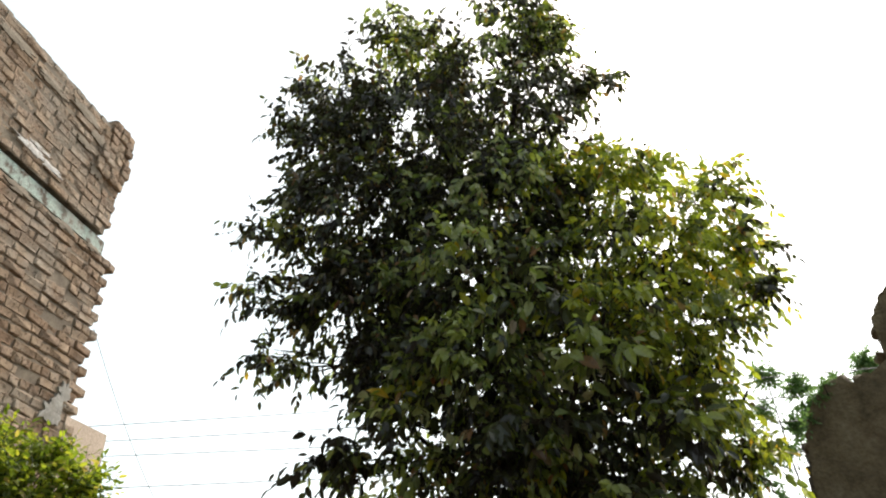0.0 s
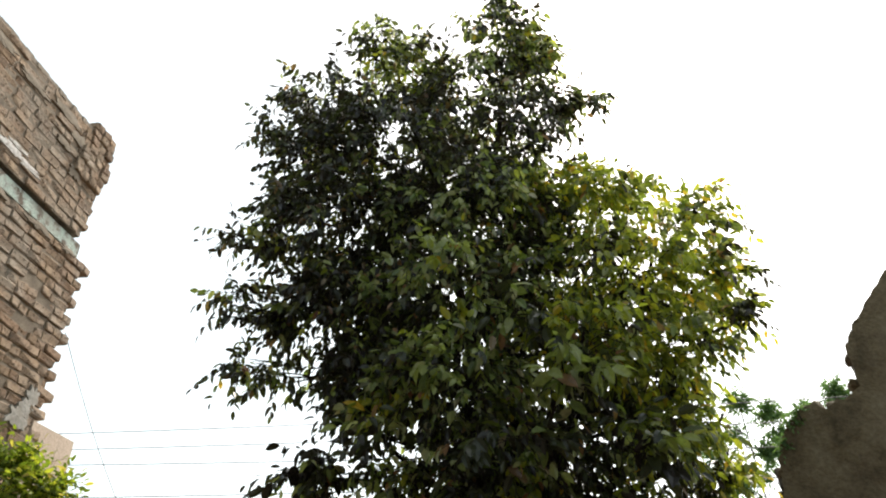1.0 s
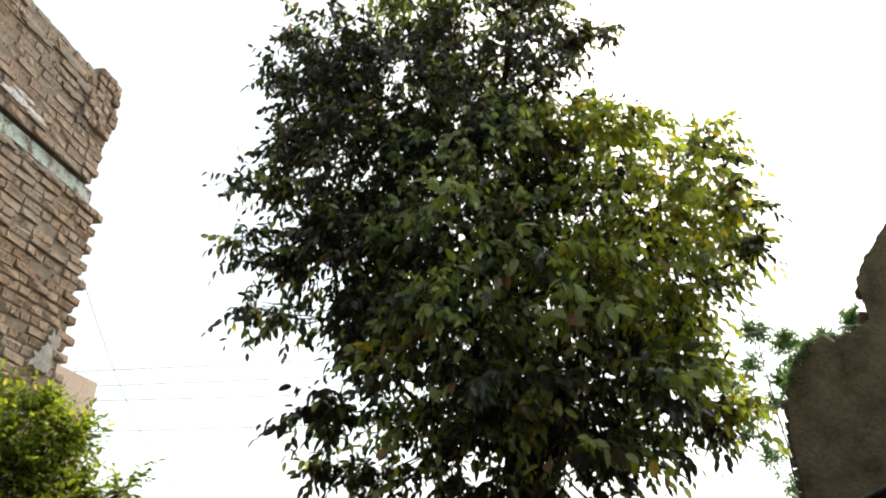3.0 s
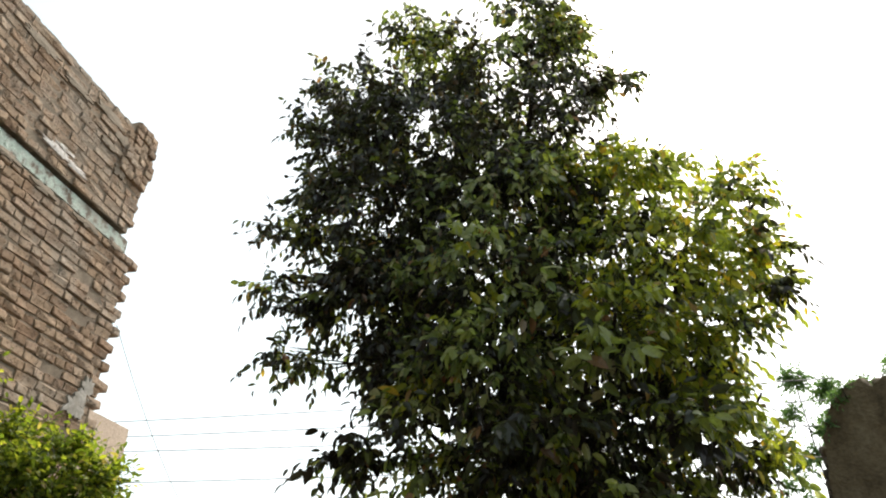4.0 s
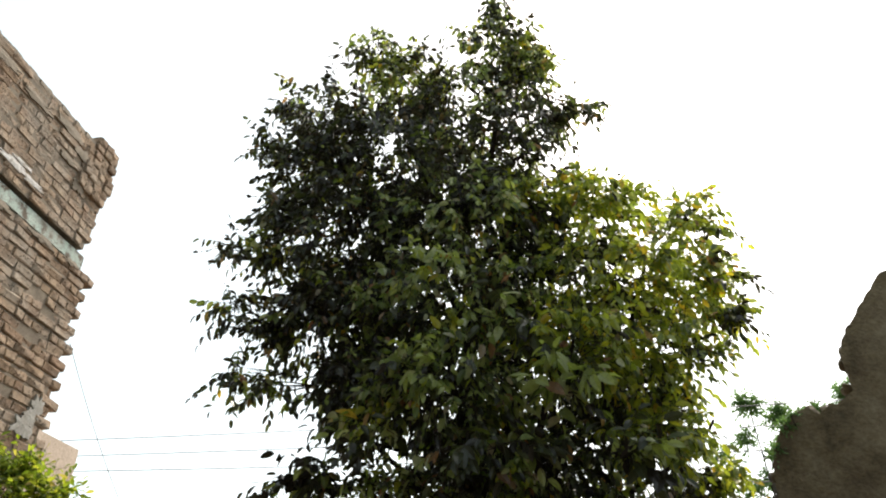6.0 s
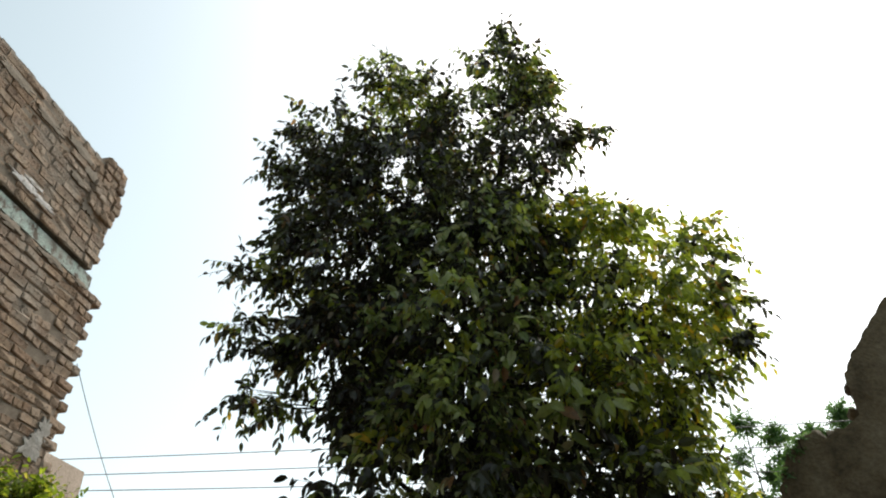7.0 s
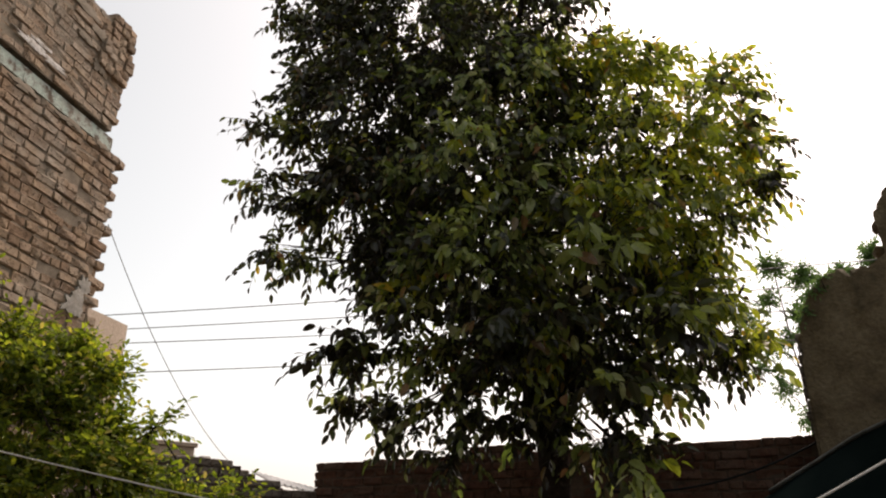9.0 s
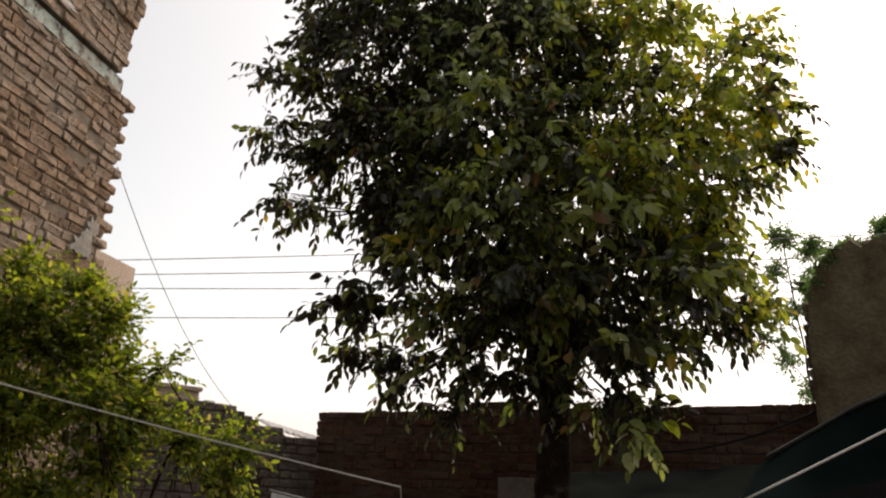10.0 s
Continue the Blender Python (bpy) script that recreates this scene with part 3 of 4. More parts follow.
def twig_mesh(twigs, radius, mat, parent):
    verts, faces = [], []
    for line in twigs:
        tv, tf = tube(line, [radius, radius * 0.8, radius * 0.4], 3)
        faces += [tuple(i + len(verts) for i in f) for f in tf]
        verts += tv
    return tagged(mesh_object("twigwork", verts, faces, mat, parent), kind="stuff")


def leaves_mesh(name, leaves, mats, pick, parent):
    v = np.concatenate([at + (LEAF_V * s) @ rot.T for at, rot, s, _, _ in leaves])
    n = len(LEAF_V)
    faces = [tuple(i * n + k for k in f) for i in range(len(leaves)) for f in LEAF_F]
    ob = mesh_object(name, v.tolist(), faces, mats, parent)
    slots = np.repeat(np.array([pick[i] for i in range(len(leaves))], dtype=np.int32), len(LEAF_F))
    ob.data.polygons.foreach_set("material_index", slots)
    return ob


def single_leaves(leaves, mats, pick, parent):
    """The nearest leaves as objects of their own on a shared blade."""
    blades = []
    for m in mats:
        me = bpy.data.meshes.new("leaf")
        me.from_pydata(LEAF_V.tolist(), [], LEAF_F)
        me.materials.append(m)
        blades.append(me)
    for (at, rot, s, _, _), k in zip(leaves, pick):
        o = new("leaf", blades[k])
        o.parent = parent
        o.matrix_basis = Matrix.Translation(at) @ Matrix(rot.tolist()).to_4x4() @ Matrix.Diagonal((s, s, s, 1))


def limb(name, points, r0, r1, mat, parent, sides=8, wander=0.03):
    n = 18
    pts, radii = [], []
    for i in range(n + 1):
        f = i / n * (len(points) - 1)
        k = min(int(f), len(points) - 2)
        p = Vector(points[k]).lerp(Vector(points[k + 1]), f - k)
        if 0 < i < n:
            p += wander * Vector((noise.noise(p * 2.1), noise.noise(p * 2.1 + Vector((5, 0, 0))), 0.3 * noise.noise(p * 2 + Vector((0, 9, 0)))))
        pts.append(p)
        radii.append(r0 + (r1 - r0) * i / n)
    verts, faces = tube(pts, radii, sides)
    for i, v in enumerate(verts):
        k = i // sides
        verts[i] = pts[k] + (v - pts[k]) * (1 + 0.38 * noise.noise(v * 7.0))
    return mesh_object(name, verts, faces, mat, parent, True)


def build_tree():
    rng = np.random.default_rng(21)
    tree = thing("tree", "tall broad-leaved tree with dense dark drooping foliage", "tree")
    base = (0.84, 5.60, GROUND)
    fork = (0.715, 5.60, 2.45)
    limb("trunk", [base, (0.79, 5.6, 1.2), (0.74, 5.6, 1.7), (0.75, 5.6, 2.0), fork], 0.13, 0.10, m_bark, tree, 12, 0.07)
    limb("leader", [(0.74, 5.6, 1.75), (0.88, 5.62, 2.3), (1.05, 5.6, 3.0), (1.15, 5.5, 3.9)], 0.065, 0.03, m_bark, tree, 9, 0.08)
    limb("leader", [(0.72, 5.6, 2.0), (0.55, 5.55, 2.5), (0.40, 5.5, 3.1), (0.25, 5.5, 3.9)], 0.06, 0.03, m_bark, tree, 9, 0.08)
    dark = CROWN_DARK
    sunlit = CROWN_SUNLIT
    # limbs
    for pts, r in (([fork, (0.45, 5.6, 3.6), (0.1, 5.5, 5.2), (-0.3, 5.4, 6.8)], 0.07), ([fork, (0.75, 5.6, 3.9), (0.7, 5.5, 5.6), (0.8, 5.4, 7.2)], 0.065),
                   ([fork, (1.2, 5.4, 3.2), (1.7, 5.3, 4.0), (1.9, 5.3, 4.8)], 0.055), ([fork, (0.2, 5.5, 3.0), (-0.4, 5.4, 3.7), (-1.0, 5.3, 4.3)], 0.05),
                   ([fork, (0.2, 5.4, 2.6), (-0.3, 5.3, 3.0), (-0.8, 5.3, 3.4)], 0.035), ([fork, (1.2, 5.3, 2.6), (1.8, 5.2, 2.8), (2.2, 5.2, 3.2)], 0.04),
                   ([fork, (0.9, 5.0, 3.2), (1.1, 4.7, 3.6)], 0.04), ([(0.1, 5.5, 5.2), (-0.5, 5.4, 5.6), (-0.9, 5.3, 5.9)], 0.03),
                   ([(0.7, 5.5, 5.6), (1.0, 5.4, 5.9), (1.3, 5.3, 6.25)], 0.026)):
        limb("limb", pts, r, 0.010, m_bark, tree, 7, 0.12)
    # twigs out to the clumps
    verts, faces = [], []
    spine = [Vector(p) for p in ((0.5, 5.6, 2.8), (0.45, 5.6, 3.6), (0.3, 5.5, 4.4), (0.1, 5.5, 5.2), (0.5, 5.5, 5.8), (0.2, 5.4, 6.4), (1.2, 5.4, 3.2), (1.7, 5.3, 4.0))]
    for c in dark + sunlit:
        centre = Vector(c[:3])
        root = min(spine, key=lambda q: (q - centre).length)
        for k in range(7):
            d = Vector(rng.normal(size=3)).normalized()
            end = centre + Vector((d.x * c[3], d.y * c[4], d.z * c[5])) * 0.95
            mid = root.lerp(centre, 0.85) + d * 0.1 * c[3]
            tv, tf = tube([root.lerp(centre, 0.8 if abs(centre.x - 0.6) > 1.2 else 0.55), mid, centre.lerp(end, 0.55)], [0.006, 0.0035, 0.0015], 4)
            faces += [tuple(i + len(verts) for i in f) for f in tf]
            verts += tv
    tagged(mesh_object("twigwork", verts, faces, m_bark, tree), kind="stuff")
    nd = len(dark)
    twigs = []
    leaves = sprays(dark + sunlit, rng, 42, 0.081, 8, 0.7, 0.25, axis_at=(0.55, 5.6), twigs=twigs, gaps=-0.34)
    # the low near boughs carry fewer, larger leaves
    leaves += sprays(BOUGHS_NEAR, rng, 17, 0.118, 7, 0.6, 0.32, 0.8, axis_at=(0.6, 5.6), twigs=twigs)
    twig_mesh(twigs, 0.0032, m_bark, tree)

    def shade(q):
        """Leaf tone by place, twig by twig, with the light painted in: yellow-green on the sunlit boughs, olive on the
        near and low boughs, dark on the shaded rest.
        """
        # noise patches colour bright clusters against dark hollows
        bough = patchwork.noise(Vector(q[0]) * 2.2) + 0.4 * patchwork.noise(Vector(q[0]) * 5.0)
        tone = 0.8 * q[4] + 0.2 * rng.random() - 0.45 * bough
        if nd <= q[3] < nd + len(sunlit):
            return 2 if tone < 0.66 else 1 if tone < 0.85 else 0
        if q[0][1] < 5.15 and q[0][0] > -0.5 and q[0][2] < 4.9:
            return 2 if tone < 0.10 else 1 if tone < (0.70 if q[0][2] > 2.9 else 0.45) else 0
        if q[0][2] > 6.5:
            return 1 if tone < 0.34 else 2 if tone < 0.46 else 0
        return 1 if tone < (0.22 if q[0][0] > -0.2 or q[0][2] < 3.0 else 0.08) else 2 if tone < 0.12 else 0

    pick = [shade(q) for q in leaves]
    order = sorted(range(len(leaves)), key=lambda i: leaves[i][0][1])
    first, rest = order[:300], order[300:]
    crown = leaves_mesh("crown", [leaves[i] for i in rest], [m_leaf, m_leaf_mid, m_leaf_sunlit], [pick[i] for i in rest], tree)
    tagged(crown, "glossy leaves coloured dark on the shaded side, olive and yellow-green where lit", kind="stuff")
    single_leaves([leaves[i] for i in first], [m_leaf, m_leaf_mid, m_leaf_sunlit], [pick[i] for i in first], crown)


# clumps of the crown, tier by tier: centre and half sizes
TOP_WEST = [
    (-0.45, 5.3, 6.95, 0.42, 0.5, 0.46), (-0.15, 5.3, 6.75, 0.4, 0.5, 0.4), (-1.02, 5.4, 6.28, 0.52, 0.6, 0.5)]
TOP_EAST = [
    (0.7, 5.3, 7.22, 0.46, 0.5, 0.58), (0.98, 5.3, 7.15, 0.32, 0.4, 0.5), (1, 5.3, 6.65, 0.4, 0.5, 0.45), (1.55, 5.3, 6.42, 0.28, 0.16, 0.1), (1.35, 5.3, 6.36, 0.2, 0.16, 0.12), (1.25, 5.3, 6.25, 0.28, 0.3, 0.22),
    (0.2, 5.4, 6.4, 0.8, 0.8, 0.6)]
UPPER_WEST = [
    (-0.45, 5.5, 5.15, 0.6, 0.5, 0.4), (-1, 5.4, 5.6, 0.52, 0.6, 0.48), (-1.42, 5.3, 5.88, 0.2, 0.2, 0.14), (-0.3, 5.2, 5.6, 0.8, 0.9, 0.6), (-0.75, 5.3, 4.85, 0.8, 0.8, 0.55)]
UPPER_EAST = [
    (0.1, 5.6, 5.3, 0.6, 0.5, 0.4), (0.75, 5.3, 5.8, 0.6, 0.8, 0.6), (0.3, 5.2, 4.9, 0.9, 1, 0.6)]
MIDDLE_WEST = [
    (-1.56, 5.3, 4.70, 0.3, 0.16, 0.07), (-1.3, 5.3, 4.6, 0.24, 0.25, 0.14), (-1.5, 5.3, 4.14, 0.3, 0.15, 0.06), (-1.35, 5.3, 3.95, 0.26, 0.2, 0.13), (-1.05, 5.3, 4.05, 0.32, 0.3, 0.24), (-0.7, 5.3, 4, 0.66, 0.8, 0.5),
    (-0.35, 5.6, 4.4, 0.62, 0.5, 0.5)]
MIDDLE_EAST = [
    (0.2, 5, 4.1, 0.8, 0.9, 0.6), (0.85, 5.4, 4.5, 0.6, 0.6, 0.55), (1.65, 5.6, 4.3, 0.6, 0.5, 0.55), (0.35, 5.7, 4.55, 0.6, 0.5, 0.5)]
LOWER_WEST = [
    (-1.44, 5.3, 3.58, 0.26, 0.16, 0.07), (-1.14, 5.3, 3.46, 0.3, 0.22, 0.12), (-0.8, 5.3, 3.5, 0.38, 0.4, 0.24), (-0.4, 5.2, 3.45, 0.6, 0.7, 0.38), (-0.52, 5.2, 3.1, 0.34, 0.3, 0.13), (-0.15, 5.7, 3.75, 0.6, 0.5, 0.45)]
LOWER_EAST = [
    (0.15, 4.9, 3.25, 0.7, 0.8, 0.48), (0.9, 5.3, 3.65, 0.62, 0.6, 0.52), (1.35, 5.4, 3.1, 0.6, 0.5, 0.45), (0.6, 5.4, 3.2, 0.55, 0.5, 0.45), (1.75, 5.5, 3.4, 0.55, 0.5, 0.5)]
SKIRT_WEST = [
    (-0.92, 5.2, 2.72, 0.22, 0.18, 0.1), (-0.66, 5.2, 2.66, 0.26, 0.2, 0.13), (-0.2, 5.2, 2.65, 0.45, 0.5, 0.28), (-0.36, 5.3, 2.28, 0.28, 0.25, 0.11), (0.05, 5.2, 2.28, 0.42, 0.35, 0.18), (0, 5.4, 2, 0.36, 0.2, 0.12),
    (-0.66, 5.3, 2.34, 0.28, 0.2, 0.12), (-0.4, 5.3, 2.12, 0.22, 0.15, 0.08)]
SKIRT_EAST = [
    (0.4, 5.1, 2.65, 0.62, 0.6, 0.36), (0.55, 5.3, 2.25, 0.42, 0.35, 0.18), (0.9, 5.1, 2.8, 0.66, 0.6, 0.42), (1, 5, 2.35, 0.45, 0.35, 0.18), (1.22, 4.95, 1.88, 0.15, 0.14, 0.2), (1.45, 5.1, 2.5, 0.48, 0.4, 0.22),
    (0.98, 5, 2.02, 0.26, 0.2, 0.16), (0.72, 5.25, 2.1, 0.22, 0.14, 0.16)]
# the lobe whose leaves are coloured as lit by the sun
CROWN_SUNLIT = [
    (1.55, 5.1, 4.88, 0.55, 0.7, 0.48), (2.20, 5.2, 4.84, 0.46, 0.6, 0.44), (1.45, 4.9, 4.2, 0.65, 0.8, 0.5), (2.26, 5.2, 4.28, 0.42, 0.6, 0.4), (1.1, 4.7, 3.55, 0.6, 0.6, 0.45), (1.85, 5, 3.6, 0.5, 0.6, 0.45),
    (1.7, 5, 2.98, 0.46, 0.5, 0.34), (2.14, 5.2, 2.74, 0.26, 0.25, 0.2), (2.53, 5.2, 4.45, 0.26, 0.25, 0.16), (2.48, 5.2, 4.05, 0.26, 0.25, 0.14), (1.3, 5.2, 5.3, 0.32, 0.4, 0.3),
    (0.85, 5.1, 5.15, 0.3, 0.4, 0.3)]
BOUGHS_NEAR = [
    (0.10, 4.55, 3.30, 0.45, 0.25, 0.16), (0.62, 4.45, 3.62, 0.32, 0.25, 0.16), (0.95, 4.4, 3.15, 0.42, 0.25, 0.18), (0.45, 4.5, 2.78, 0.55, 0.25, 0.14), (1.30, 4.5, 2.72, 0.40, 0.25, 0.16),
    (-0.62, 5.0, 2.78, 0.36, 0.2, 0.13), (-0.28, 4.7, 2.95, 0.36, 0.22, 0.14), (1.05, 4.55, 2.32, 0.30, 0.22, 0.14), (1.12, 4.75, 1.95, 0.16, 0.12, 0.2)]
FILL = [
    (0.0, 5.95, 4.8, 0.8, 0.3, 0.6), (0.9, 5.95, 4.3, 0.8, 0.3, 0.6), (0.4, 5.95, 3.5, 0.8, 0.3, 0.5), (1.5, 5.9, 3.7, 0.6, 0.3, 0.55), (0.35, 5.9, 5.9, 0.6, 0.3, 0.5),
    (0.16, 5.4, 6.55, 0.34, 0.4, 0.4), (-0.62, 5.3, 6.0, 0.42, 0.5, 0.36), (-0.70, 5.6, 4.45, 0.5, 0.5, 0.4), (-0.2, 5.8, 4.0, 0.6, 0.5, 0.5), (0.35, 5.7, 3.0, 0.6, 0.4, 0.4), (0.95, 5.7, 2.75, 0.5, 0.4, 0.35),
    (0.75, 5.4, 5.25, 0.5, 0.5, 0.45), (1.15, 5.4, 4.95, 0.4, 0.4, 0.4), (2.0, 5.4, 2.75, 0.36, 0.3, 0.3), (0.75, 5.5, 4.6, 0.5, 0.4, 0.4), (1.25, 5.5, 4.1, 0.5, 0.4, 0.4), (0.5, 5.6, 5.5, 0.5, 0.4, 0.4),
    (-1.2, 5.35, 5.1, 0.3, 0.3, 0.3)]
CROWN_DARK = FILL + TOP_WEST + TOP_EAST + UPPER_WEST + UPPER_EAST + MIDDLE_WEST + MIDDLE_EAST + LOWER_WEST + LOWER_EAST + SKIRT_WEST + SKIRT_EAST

build_tree()


def build_bush():
    rng = np.random.default_rng(5)
    bush = thing("bush", "leafy bright green shrub growing against the brick house", "bush")
    clumps = [(-2.95, 4.8, 2.70, 0.25, 0.30, 0.22), (-2.62, 4.9, 2.64, 0.22, 0.28, 0.20), (-2.40, 4.9, 2.45, 0.20, 0.28, 0.24), (-3.02, 4.6, 2.25, 0.30, 0.40, 0.32), (-2.62, 4.8, 2.20, 0.36, 0.40, 0.34), (-2.28, 4.9, 2.10, 0.20, 0.26, 0.22),
              (-1.98, 4.9, 2.14, 0.14, 0.12, 0.06), (-2.12, 4.9, 1.80, 0.30, 0.30, 0.24), (-1.78, 4.9, 1.66, 0.22, 0.22, 0.15), (-1.42, 4.9, 1.62, 0.15, 0.16, 0.15), (-2.85, 4.7, 1.84, 0.42, 0.40, 0.28), (-2.25, 4.8, 1.52, 0.30, 0.28, 0.20),
              (-1.52, 4.9, 1.40, 0.22, 0.20, 0.14), (-3.12, 4.4, 3.05, 0.08, 0.12, 0.20),
              (-2.95, 4.5, 1.45, 0.42, 0.30, 0.26), (-2.48, 4.6, 1.25, 0.40, 0.30, 0.22), (-2.7, 4.5, 1.75, 0.45, 0.30, 0.30), (-2.25, 4.6, 1.85, 0.34, 0.30, 0.26), (-3.0, 4.4, 2.05, 0.40, 0.30, 0.30), (-2.75, 4.55, 2.45, 0.34, 0.30, 0.24)]
    for x, y, lean in ((-2.85, 4.75, 0.05), (-2.62, 4.85, 0.12), (-2.45, 4.8, 0.35), (-2.3, 4.9, 0.5)):
        limb("stem", [(x, y, GROUND), (x + lean * 0.4, y, 0.8), (x + lean, y, 1.7)], 0.022, 0.008, m_bark, bush, 6, 0.06)
    verts, faces = [], []
    for c in clumps:
        for k in range(6):
            d = Vector(rng.normal(size=3)).normalized()
            end = Vector(c[:3]) + Vector((d.x * c[3], d.y * c[4], d.z * c[5]))
            tv, tf = tube([(c[0] + 0.15 * rng.normal(), c[1], c[2] - c[5] - 0.15), c[:3], end], [0.006, 0.004, 0.002], 4)
            faces += [tuple(i + len(verts) for i in f) for f in tf]
            verts += tv
    tagged(mesh_object("twigwork", verts, faces, m_bark, bush), kind="stuff")
    twigs = []
    leaves = sprays(clumps, rng, 165, 0.050, 9, 0.15, 0.22, 0.85, axis_at=(-2.9, 5.0), twigs=twigs, gaps=-0.28)
    twig_mesh(twigs, 0.0022, m_bark, bush)
    ob = leaves_mesh("foliage", leaves, [m_leaf_bush], [0] * len(leaves), bush)
    tagged(ob, kind="stuff")


build_bush()


def build_far_trees():
    rng = np.random.default_rng(9)
    for (x, y, z0), tops in (((9.6, 20.0, GROUND), [(9.28, 20, 8.9, 0.48, 0.4, 0.36), (9.05, 20, 7.85, 0.45, 0.3, 0.22), (8.40, 20, 6.75, 0.42, 0.3, 0.24), (9.5, 20, 6.75, 0.3, 0.3, 0.26), (9.0, 20, 5.35, 0.42, 0.3, 0.16),
                                                    (8.3, 20, 7.3, 0.36, 0.3, 0.3), (8.95, 20, 6.5, 0.35, 0.3, 0.22), (9.4, 20, 4.6, 0.3, 0.3, 0.16), (8.5, 20, 5.9, 0.3, 0.3, 0.2)]),
                             ((10.8, 20.6, GROUND), [(10.4, 20.6, 8.75, 0.5, 0.5, 0.42), (10.8, 20.6, 8.0, 0.7, 0.6, 0.5), (10.2, 20.6, 7.6, 0.5, 0.5, 0.5), (11.6, 20.6, 8.7, 0.6, 0.5, 0.45), (12.6, 20.6, 9.4, 0.55, 0.5, 0.5), (13.1, 20.6, 9.2, 0.4, 0.5, 0.4)])):
        tree = thing("tree", "slender feathery green tree beyond the yard wall", "tree", "trees beyond the wall")
        limb("trunk", [(x, y, z0), (x, y, 4.0), (tops[0][0], y, tops[0][2])], 0.05, 0.012, m_bark, tree, 6, 0.1)
        for c in tops[1:]:
            limb("limb", [(x + (c[0] - x) * 0.2, y, c[2] - 0.5), c[:3]], 0.02, 0.008, m_bark, tree, 5, 0.08)
        leaves = sprays(tops, rng, 42, 0.115, 9, 0.25, 0.42, 0.8)
        tagged(leaves_mesh("crown", leaves, [m_leaf_far], [0] * len(leaves), tree), kind="stuff")


build_far_trees()


def build_weeds():
    rng = np.random.default_rng(31)
    weed = thing("weed", "small dark green weeds rooted in the ruined wall", "plant")
    clumps = [(3.10, 5.93, 3.40, 0.09, 0.08, 0.09), (3.17, 5.90, 3.50, 0.08, 0.08, 0.06), (3.00, 6.00, 3.22, 0.06, 0.06, 0.10)]
    tagged(leaves_mesh("leafage", sprays(clumps, rng, 480, 0.030, 5, 0.2, 0.08, 0.7), [m_leaf_far], [0] * 40000, weed), kind="stuff")
    limb("stem", [(3.16, 5.88, 3.38), (3.15, 5.89, 3.46), (3.14, 5.90, 3.56)], 0.006, 0.003, m_bark, weed, 5, 0.0)


build_weeds()


# ---- wires ----
def cable(name, a, b, sag, radius, mat, label, group, n=24, category="cable"):
    a, b = Vector(a), Vector(b)
    pts = []
    for i in range(n + 1):
        f = i / n
        p = a.lerp(b, f)
        p.z -= sag * 4 * f * (1 - f)
        pts.append(p)
    ob = mesh_object(name, *tube(pts, [radius] * (n + 1), 6), mat, None, True)
    return tagged(ob, label, category, group)


for za, zb in ((7.06, 7.00), (6.67, 6.54), (6.31, 6.02), (5.56, 5.40)):
    grow = (zb - za) / 16.66
    cable("power_line", (-33.6, 22.8, za - 25 * grow + 0.9), (33.1, 9.8, zb + 25 * grow + 0.9), 1.0, 0.0115, m_cable, "thin grey overhead power line across the sky", "overhead power lines", 60)
cable("house_cable", (-3.02, 5.86, 4.06), (-2.32, 10.23, 2.12), 0.50, 0.0036, m_cable, "thin drooping cable from the house", "")


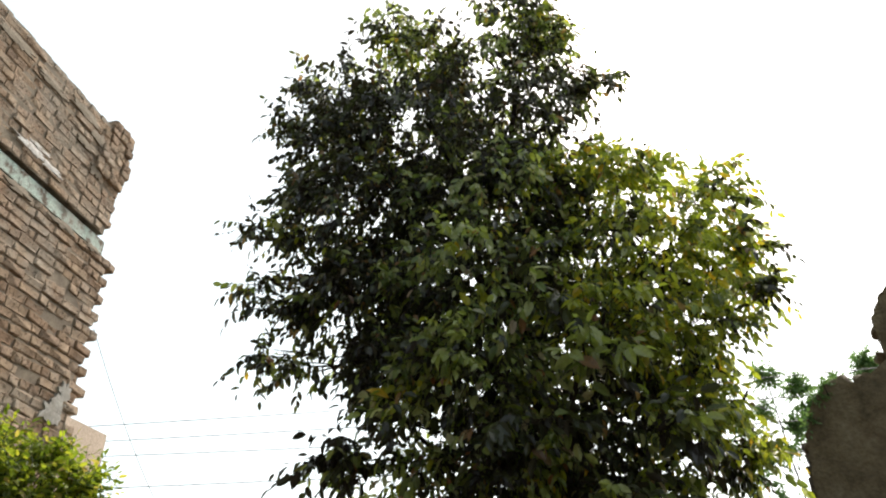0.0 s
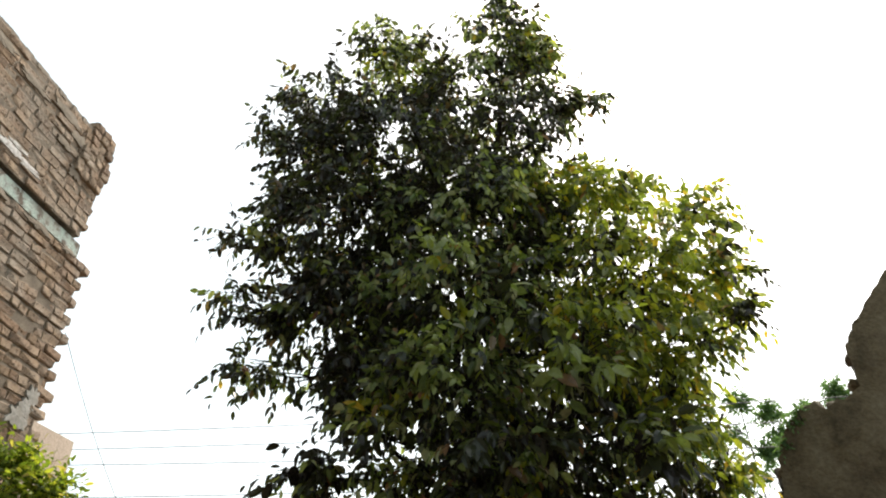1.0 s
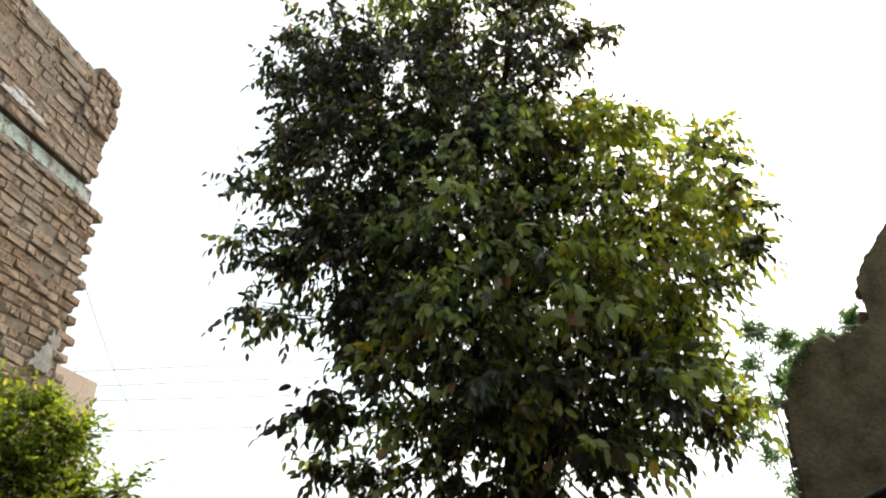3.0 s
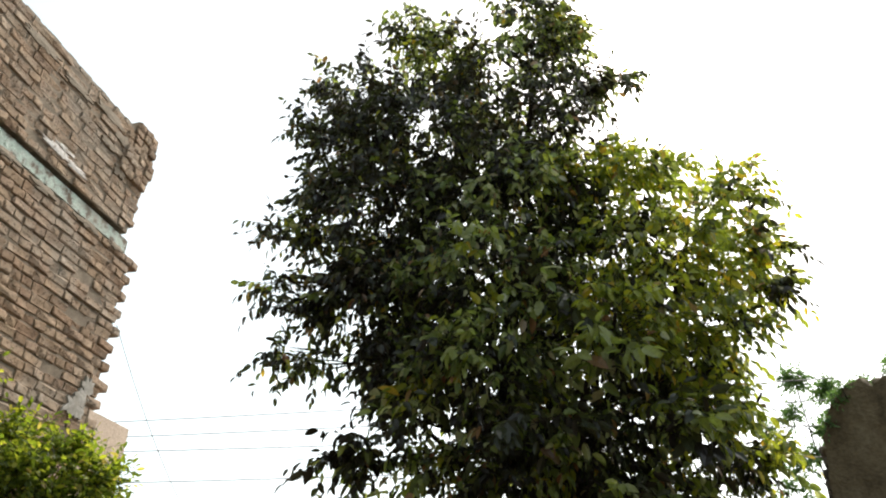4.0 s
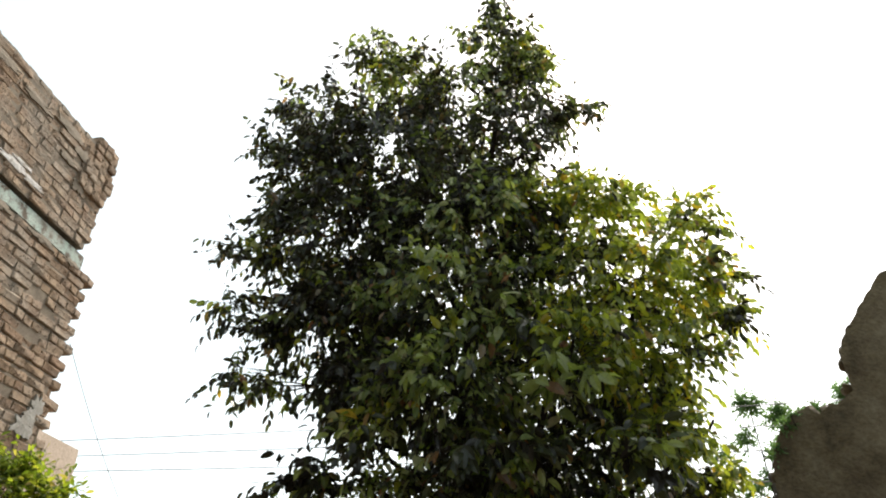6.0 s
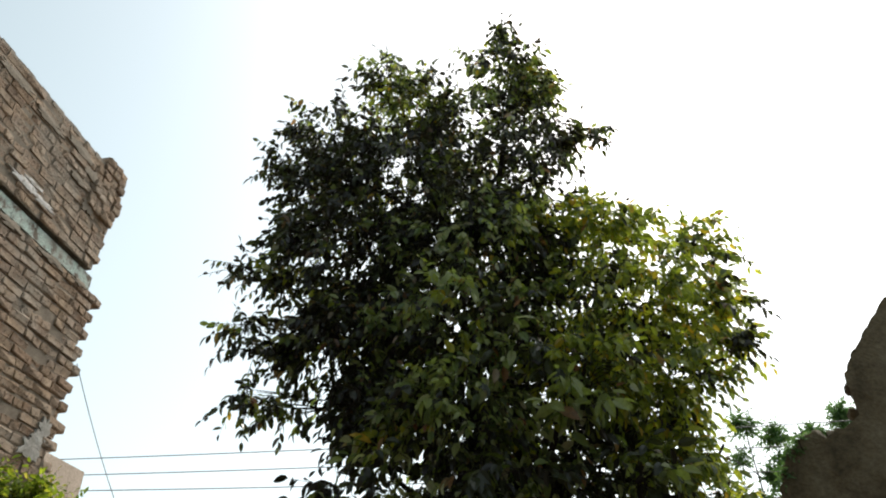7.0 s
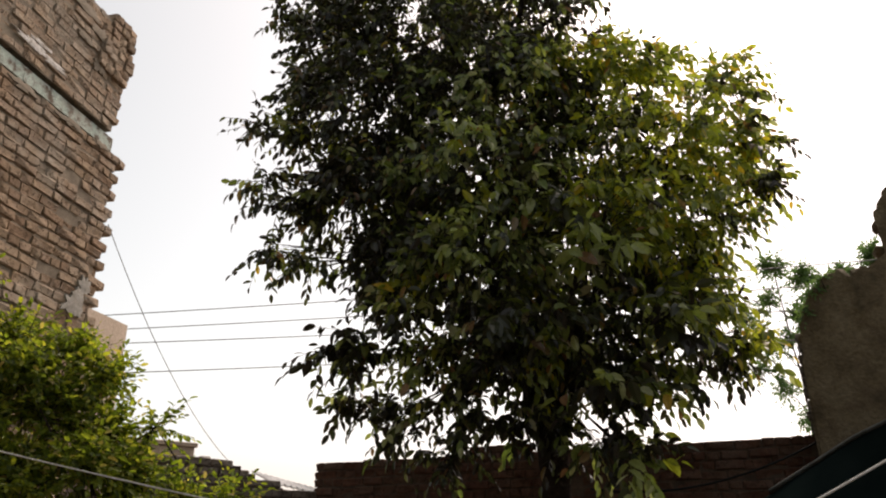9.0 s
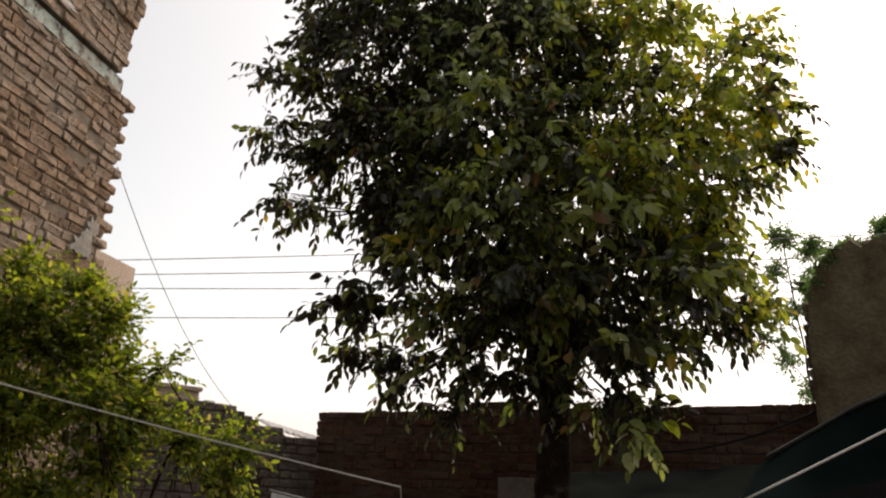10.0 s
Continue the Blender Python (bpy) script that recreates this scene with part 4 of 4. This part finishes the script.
# ---- tarpaulin over the corner ----
def build_tarp():
    far = [(0.94, 6.40, 1.62), (1.35, 6.40, 1.65), (1.75, 6.30, 1.66), (2.10, 6.2, 1.68), (2.38, 6.0, 1.72), (2.75, 5.7, 1.965), (2.87, 5.4, 2.08), (3.02, 5.1, 2.17), (3.5, 4.6, 2.4)]
    near = [(0.22, 4.9, 1.362), (0.57, 4.9, 1.338), (0.85, 4.9, 1.333), (1.10, 4.9, 1.333), (1.62, 4.9, 1.355), (1.90, 4.9, 1.41), (2.33, 4.9, 1.46), (2.77, 4.85, 1.58), (3.4, 4.5, 1.85)]
    nu, nv = 48, 24

    def at(line, f):
        f *= len(line) - 1
        k = min(int(f), len(line) - 2)
        return Vector(line[k]).lerp(Vector(line[k + 1]), f - k)

    verts, faces = [], []
    for i in range(nu + 1):
        for j in range(nv + 1):
            g = j / nv
            p = at(near, i / nu).lerp(at(far, i / nu), g)
            p.z += -0.10 * 4 * g * (1 - g) + 0.025 * noise.noise(Vector((i * 0.22, j * 0.12, 0))) * min(1, 4 * g)
            verts.append(p)
    for i in range(nu):
        for j in range(nv):
            a = i * (nv + 1) + j
            faces.append((a, a + nv + 1, a + nv + 2, a + 1))
    tarp = thing("tarpaulin", "dark green tarpaulin awning sagging from the ruined wall", "tarpaulin")
    ob = mesh_object("sheet", verts, faces, [m_tarp, m_tarp_grey], tarp, True)
    ob.data.polygons.foreach_set("material_index", [1 if (k // nv) < nu * 0.50 else 0 for k in range(nu * nv)])
    mod = ob.modifiers.new("thick", "SOLIDIFY")
    mod.thickness = 0.004
    # hem deepened to a black flap that stands for the shade under the awning
    pts = [at(near, i / 40) for i in range(41)]
    verts = [p + Vector((0, -0.008 + 0.01 * noise.noise(p * 6), -drop - 0.02 * noise.noise(p * 3) * (drop > 0))) for drop in (-0.006, 0.08, 0.17) for p in pts]
    verts += [v + Vector((0, 0.006, 0)) for v in verts]
    faces = [(r * 41 + i, r * 41 + i + 1, r * 41 + i + 42, r * 41 + i + 41) for r in (0, 1) for i in range(40)]
    faces += [tuple(k + 123 for k in f[::-1]) for f in faces]
    mesh_object("shade_hem", verts, faces, m_shade_cord, tarp, True)
    pts = [at(far, 0.52 + 0.48 * i / 20) + Vector((0, 0, 0.012)) for i in range(21)]
    tagged(mesh_object("edging", *tube(pts, [0.016] * 21, 6), m_edging, tarp, True), "folded grey edge of the tarpaulin")
    for x, y, top in ((0.4, 4.93, 1.32), (2.7, 4.93, 1.5)):
        limb("pole", [(x, y, GROUND), (x, y, 0.6), (x, y, top)], 0.02, 0.018, m_bark, tarp, 6, 0.0)
    bm = box(bmesh.new(), 2.0, 2.44, 0.004, 0.03, 1.2, 1.60, frame_of(FAR0, (FAR1[0] - FAR0[0], FAR1[1] - FAR0[1])), 0.004)
    tagged(part("board", bm, m_board, None), "pale whitewashed board against the brick wall", "board")

    cable("awning_cord", (3.003, 6.13, 2.184), (1.2, 6.75, 1.86), 0.16, 0.009, m_shade_cord, "black cord sagging along the brick wall", "")


build_tarp()


# ---- clothes lines and washing ----
def build_washing():
    rope = lambda name, a, b, sag, r, label: cable(name, a, b, sag, r, m_rope, label, "clothes lines", 20, "rope")
    rope("clothes_line", (-3.34, 4.05, 2.085), (-0.293, 4.15, 1.416), 0.02, 0.0046, "white nylon clothes line tied across the yard")
    rope("clothes_line", (-0.293, 4.15, 1.42), (-0.289, 4.5, 1.20), 0.0, 0.0036, "thin cord hanging from the clothes line")
    rope("clothes_line", (5.02, 4.5, 3.1), (1.54, 4.15, 1.400), 0.03, 0.0066, "twisted white rope sloping down to a knot")
    line = lambda x: 1.205 + 0.182 * ((x - 0.6) / 1.70) ** 2
    pts = [(x, 4.6, line(x)) for x in np.linspace(-1.10, 3.35, 40)]
    ob = mesh_object("clothes_line", *tube(pts, [0.004] * 40, 6), m_rope, None, True)
    tagged(ob, "sagging cord with washing hung over it", "rope", "clothes lines")
    limb_pts = [(1.545, 4.15, 1.404), (1.54, 4.16, 1.385), (1.55, 4.2, 1.34), (1.56, 4.4, 1.29), (1.565, 4.6, 1.265)]
    ob = mesh_object("knot", *tube(limb_pts, [0.016, 0.014, 0.008, 0.007, 0.007], 8), m_rope, None, True)
    tagged(ob, "knotted loop of white rope", "knot")
    for name, x0, x1, drop, mat, label in (("striped_cloth", -1.085, 0.30, 0.95, m_stripes, "pale striped cotton cloth drying on the line"),
                                           ("floral_cloth", 1.16, 2.85, 0.95, m_floral, "white cotton sheet with pink flowers drying on the line")):
        nu, nv = 70, 30
        verts, faces, uv = [], [], []
        for i in range(nu + 1):
            x = x0 + (x1 - x0) * i / nu
            for j in range(nv + 1):
                s = (j / nv - 0.45) * drop * 1.9
                side = -1 if s < 0 else 1
                fold = 0.028 * math.sin(x * 34 + 2 * noise.noise(Vector((x * 3, 0, 0)))) * min(1, abs(s) * 2.4)
                verts.append((x + 0.01 * noise.noise(Vector((x * 5, s * 4, 0))), 4.6 + side * min(0.016, abs(s)) + fold, line(x) + 0.006 - max(0, abs(s) - 0.012)))
                uv.append((i / nu, j / nv))
        for i in range(nu):
            for j in range(nv):
                a = i * (nv + 1) + j
                faces.append((a, a + nv + 1, a + nv + 2, a + 1))
        ob = mesh_object(name, verts, faces, mat, None, True)
        layer = ob.data.uv_layers.new(name="uv")
        for loop in ob.data.loops:
            layer.data[loop.index].uv = uv[loop.vertex_index]
        tagged(ob, label, "cloth", "washing on the line")


build_washing()
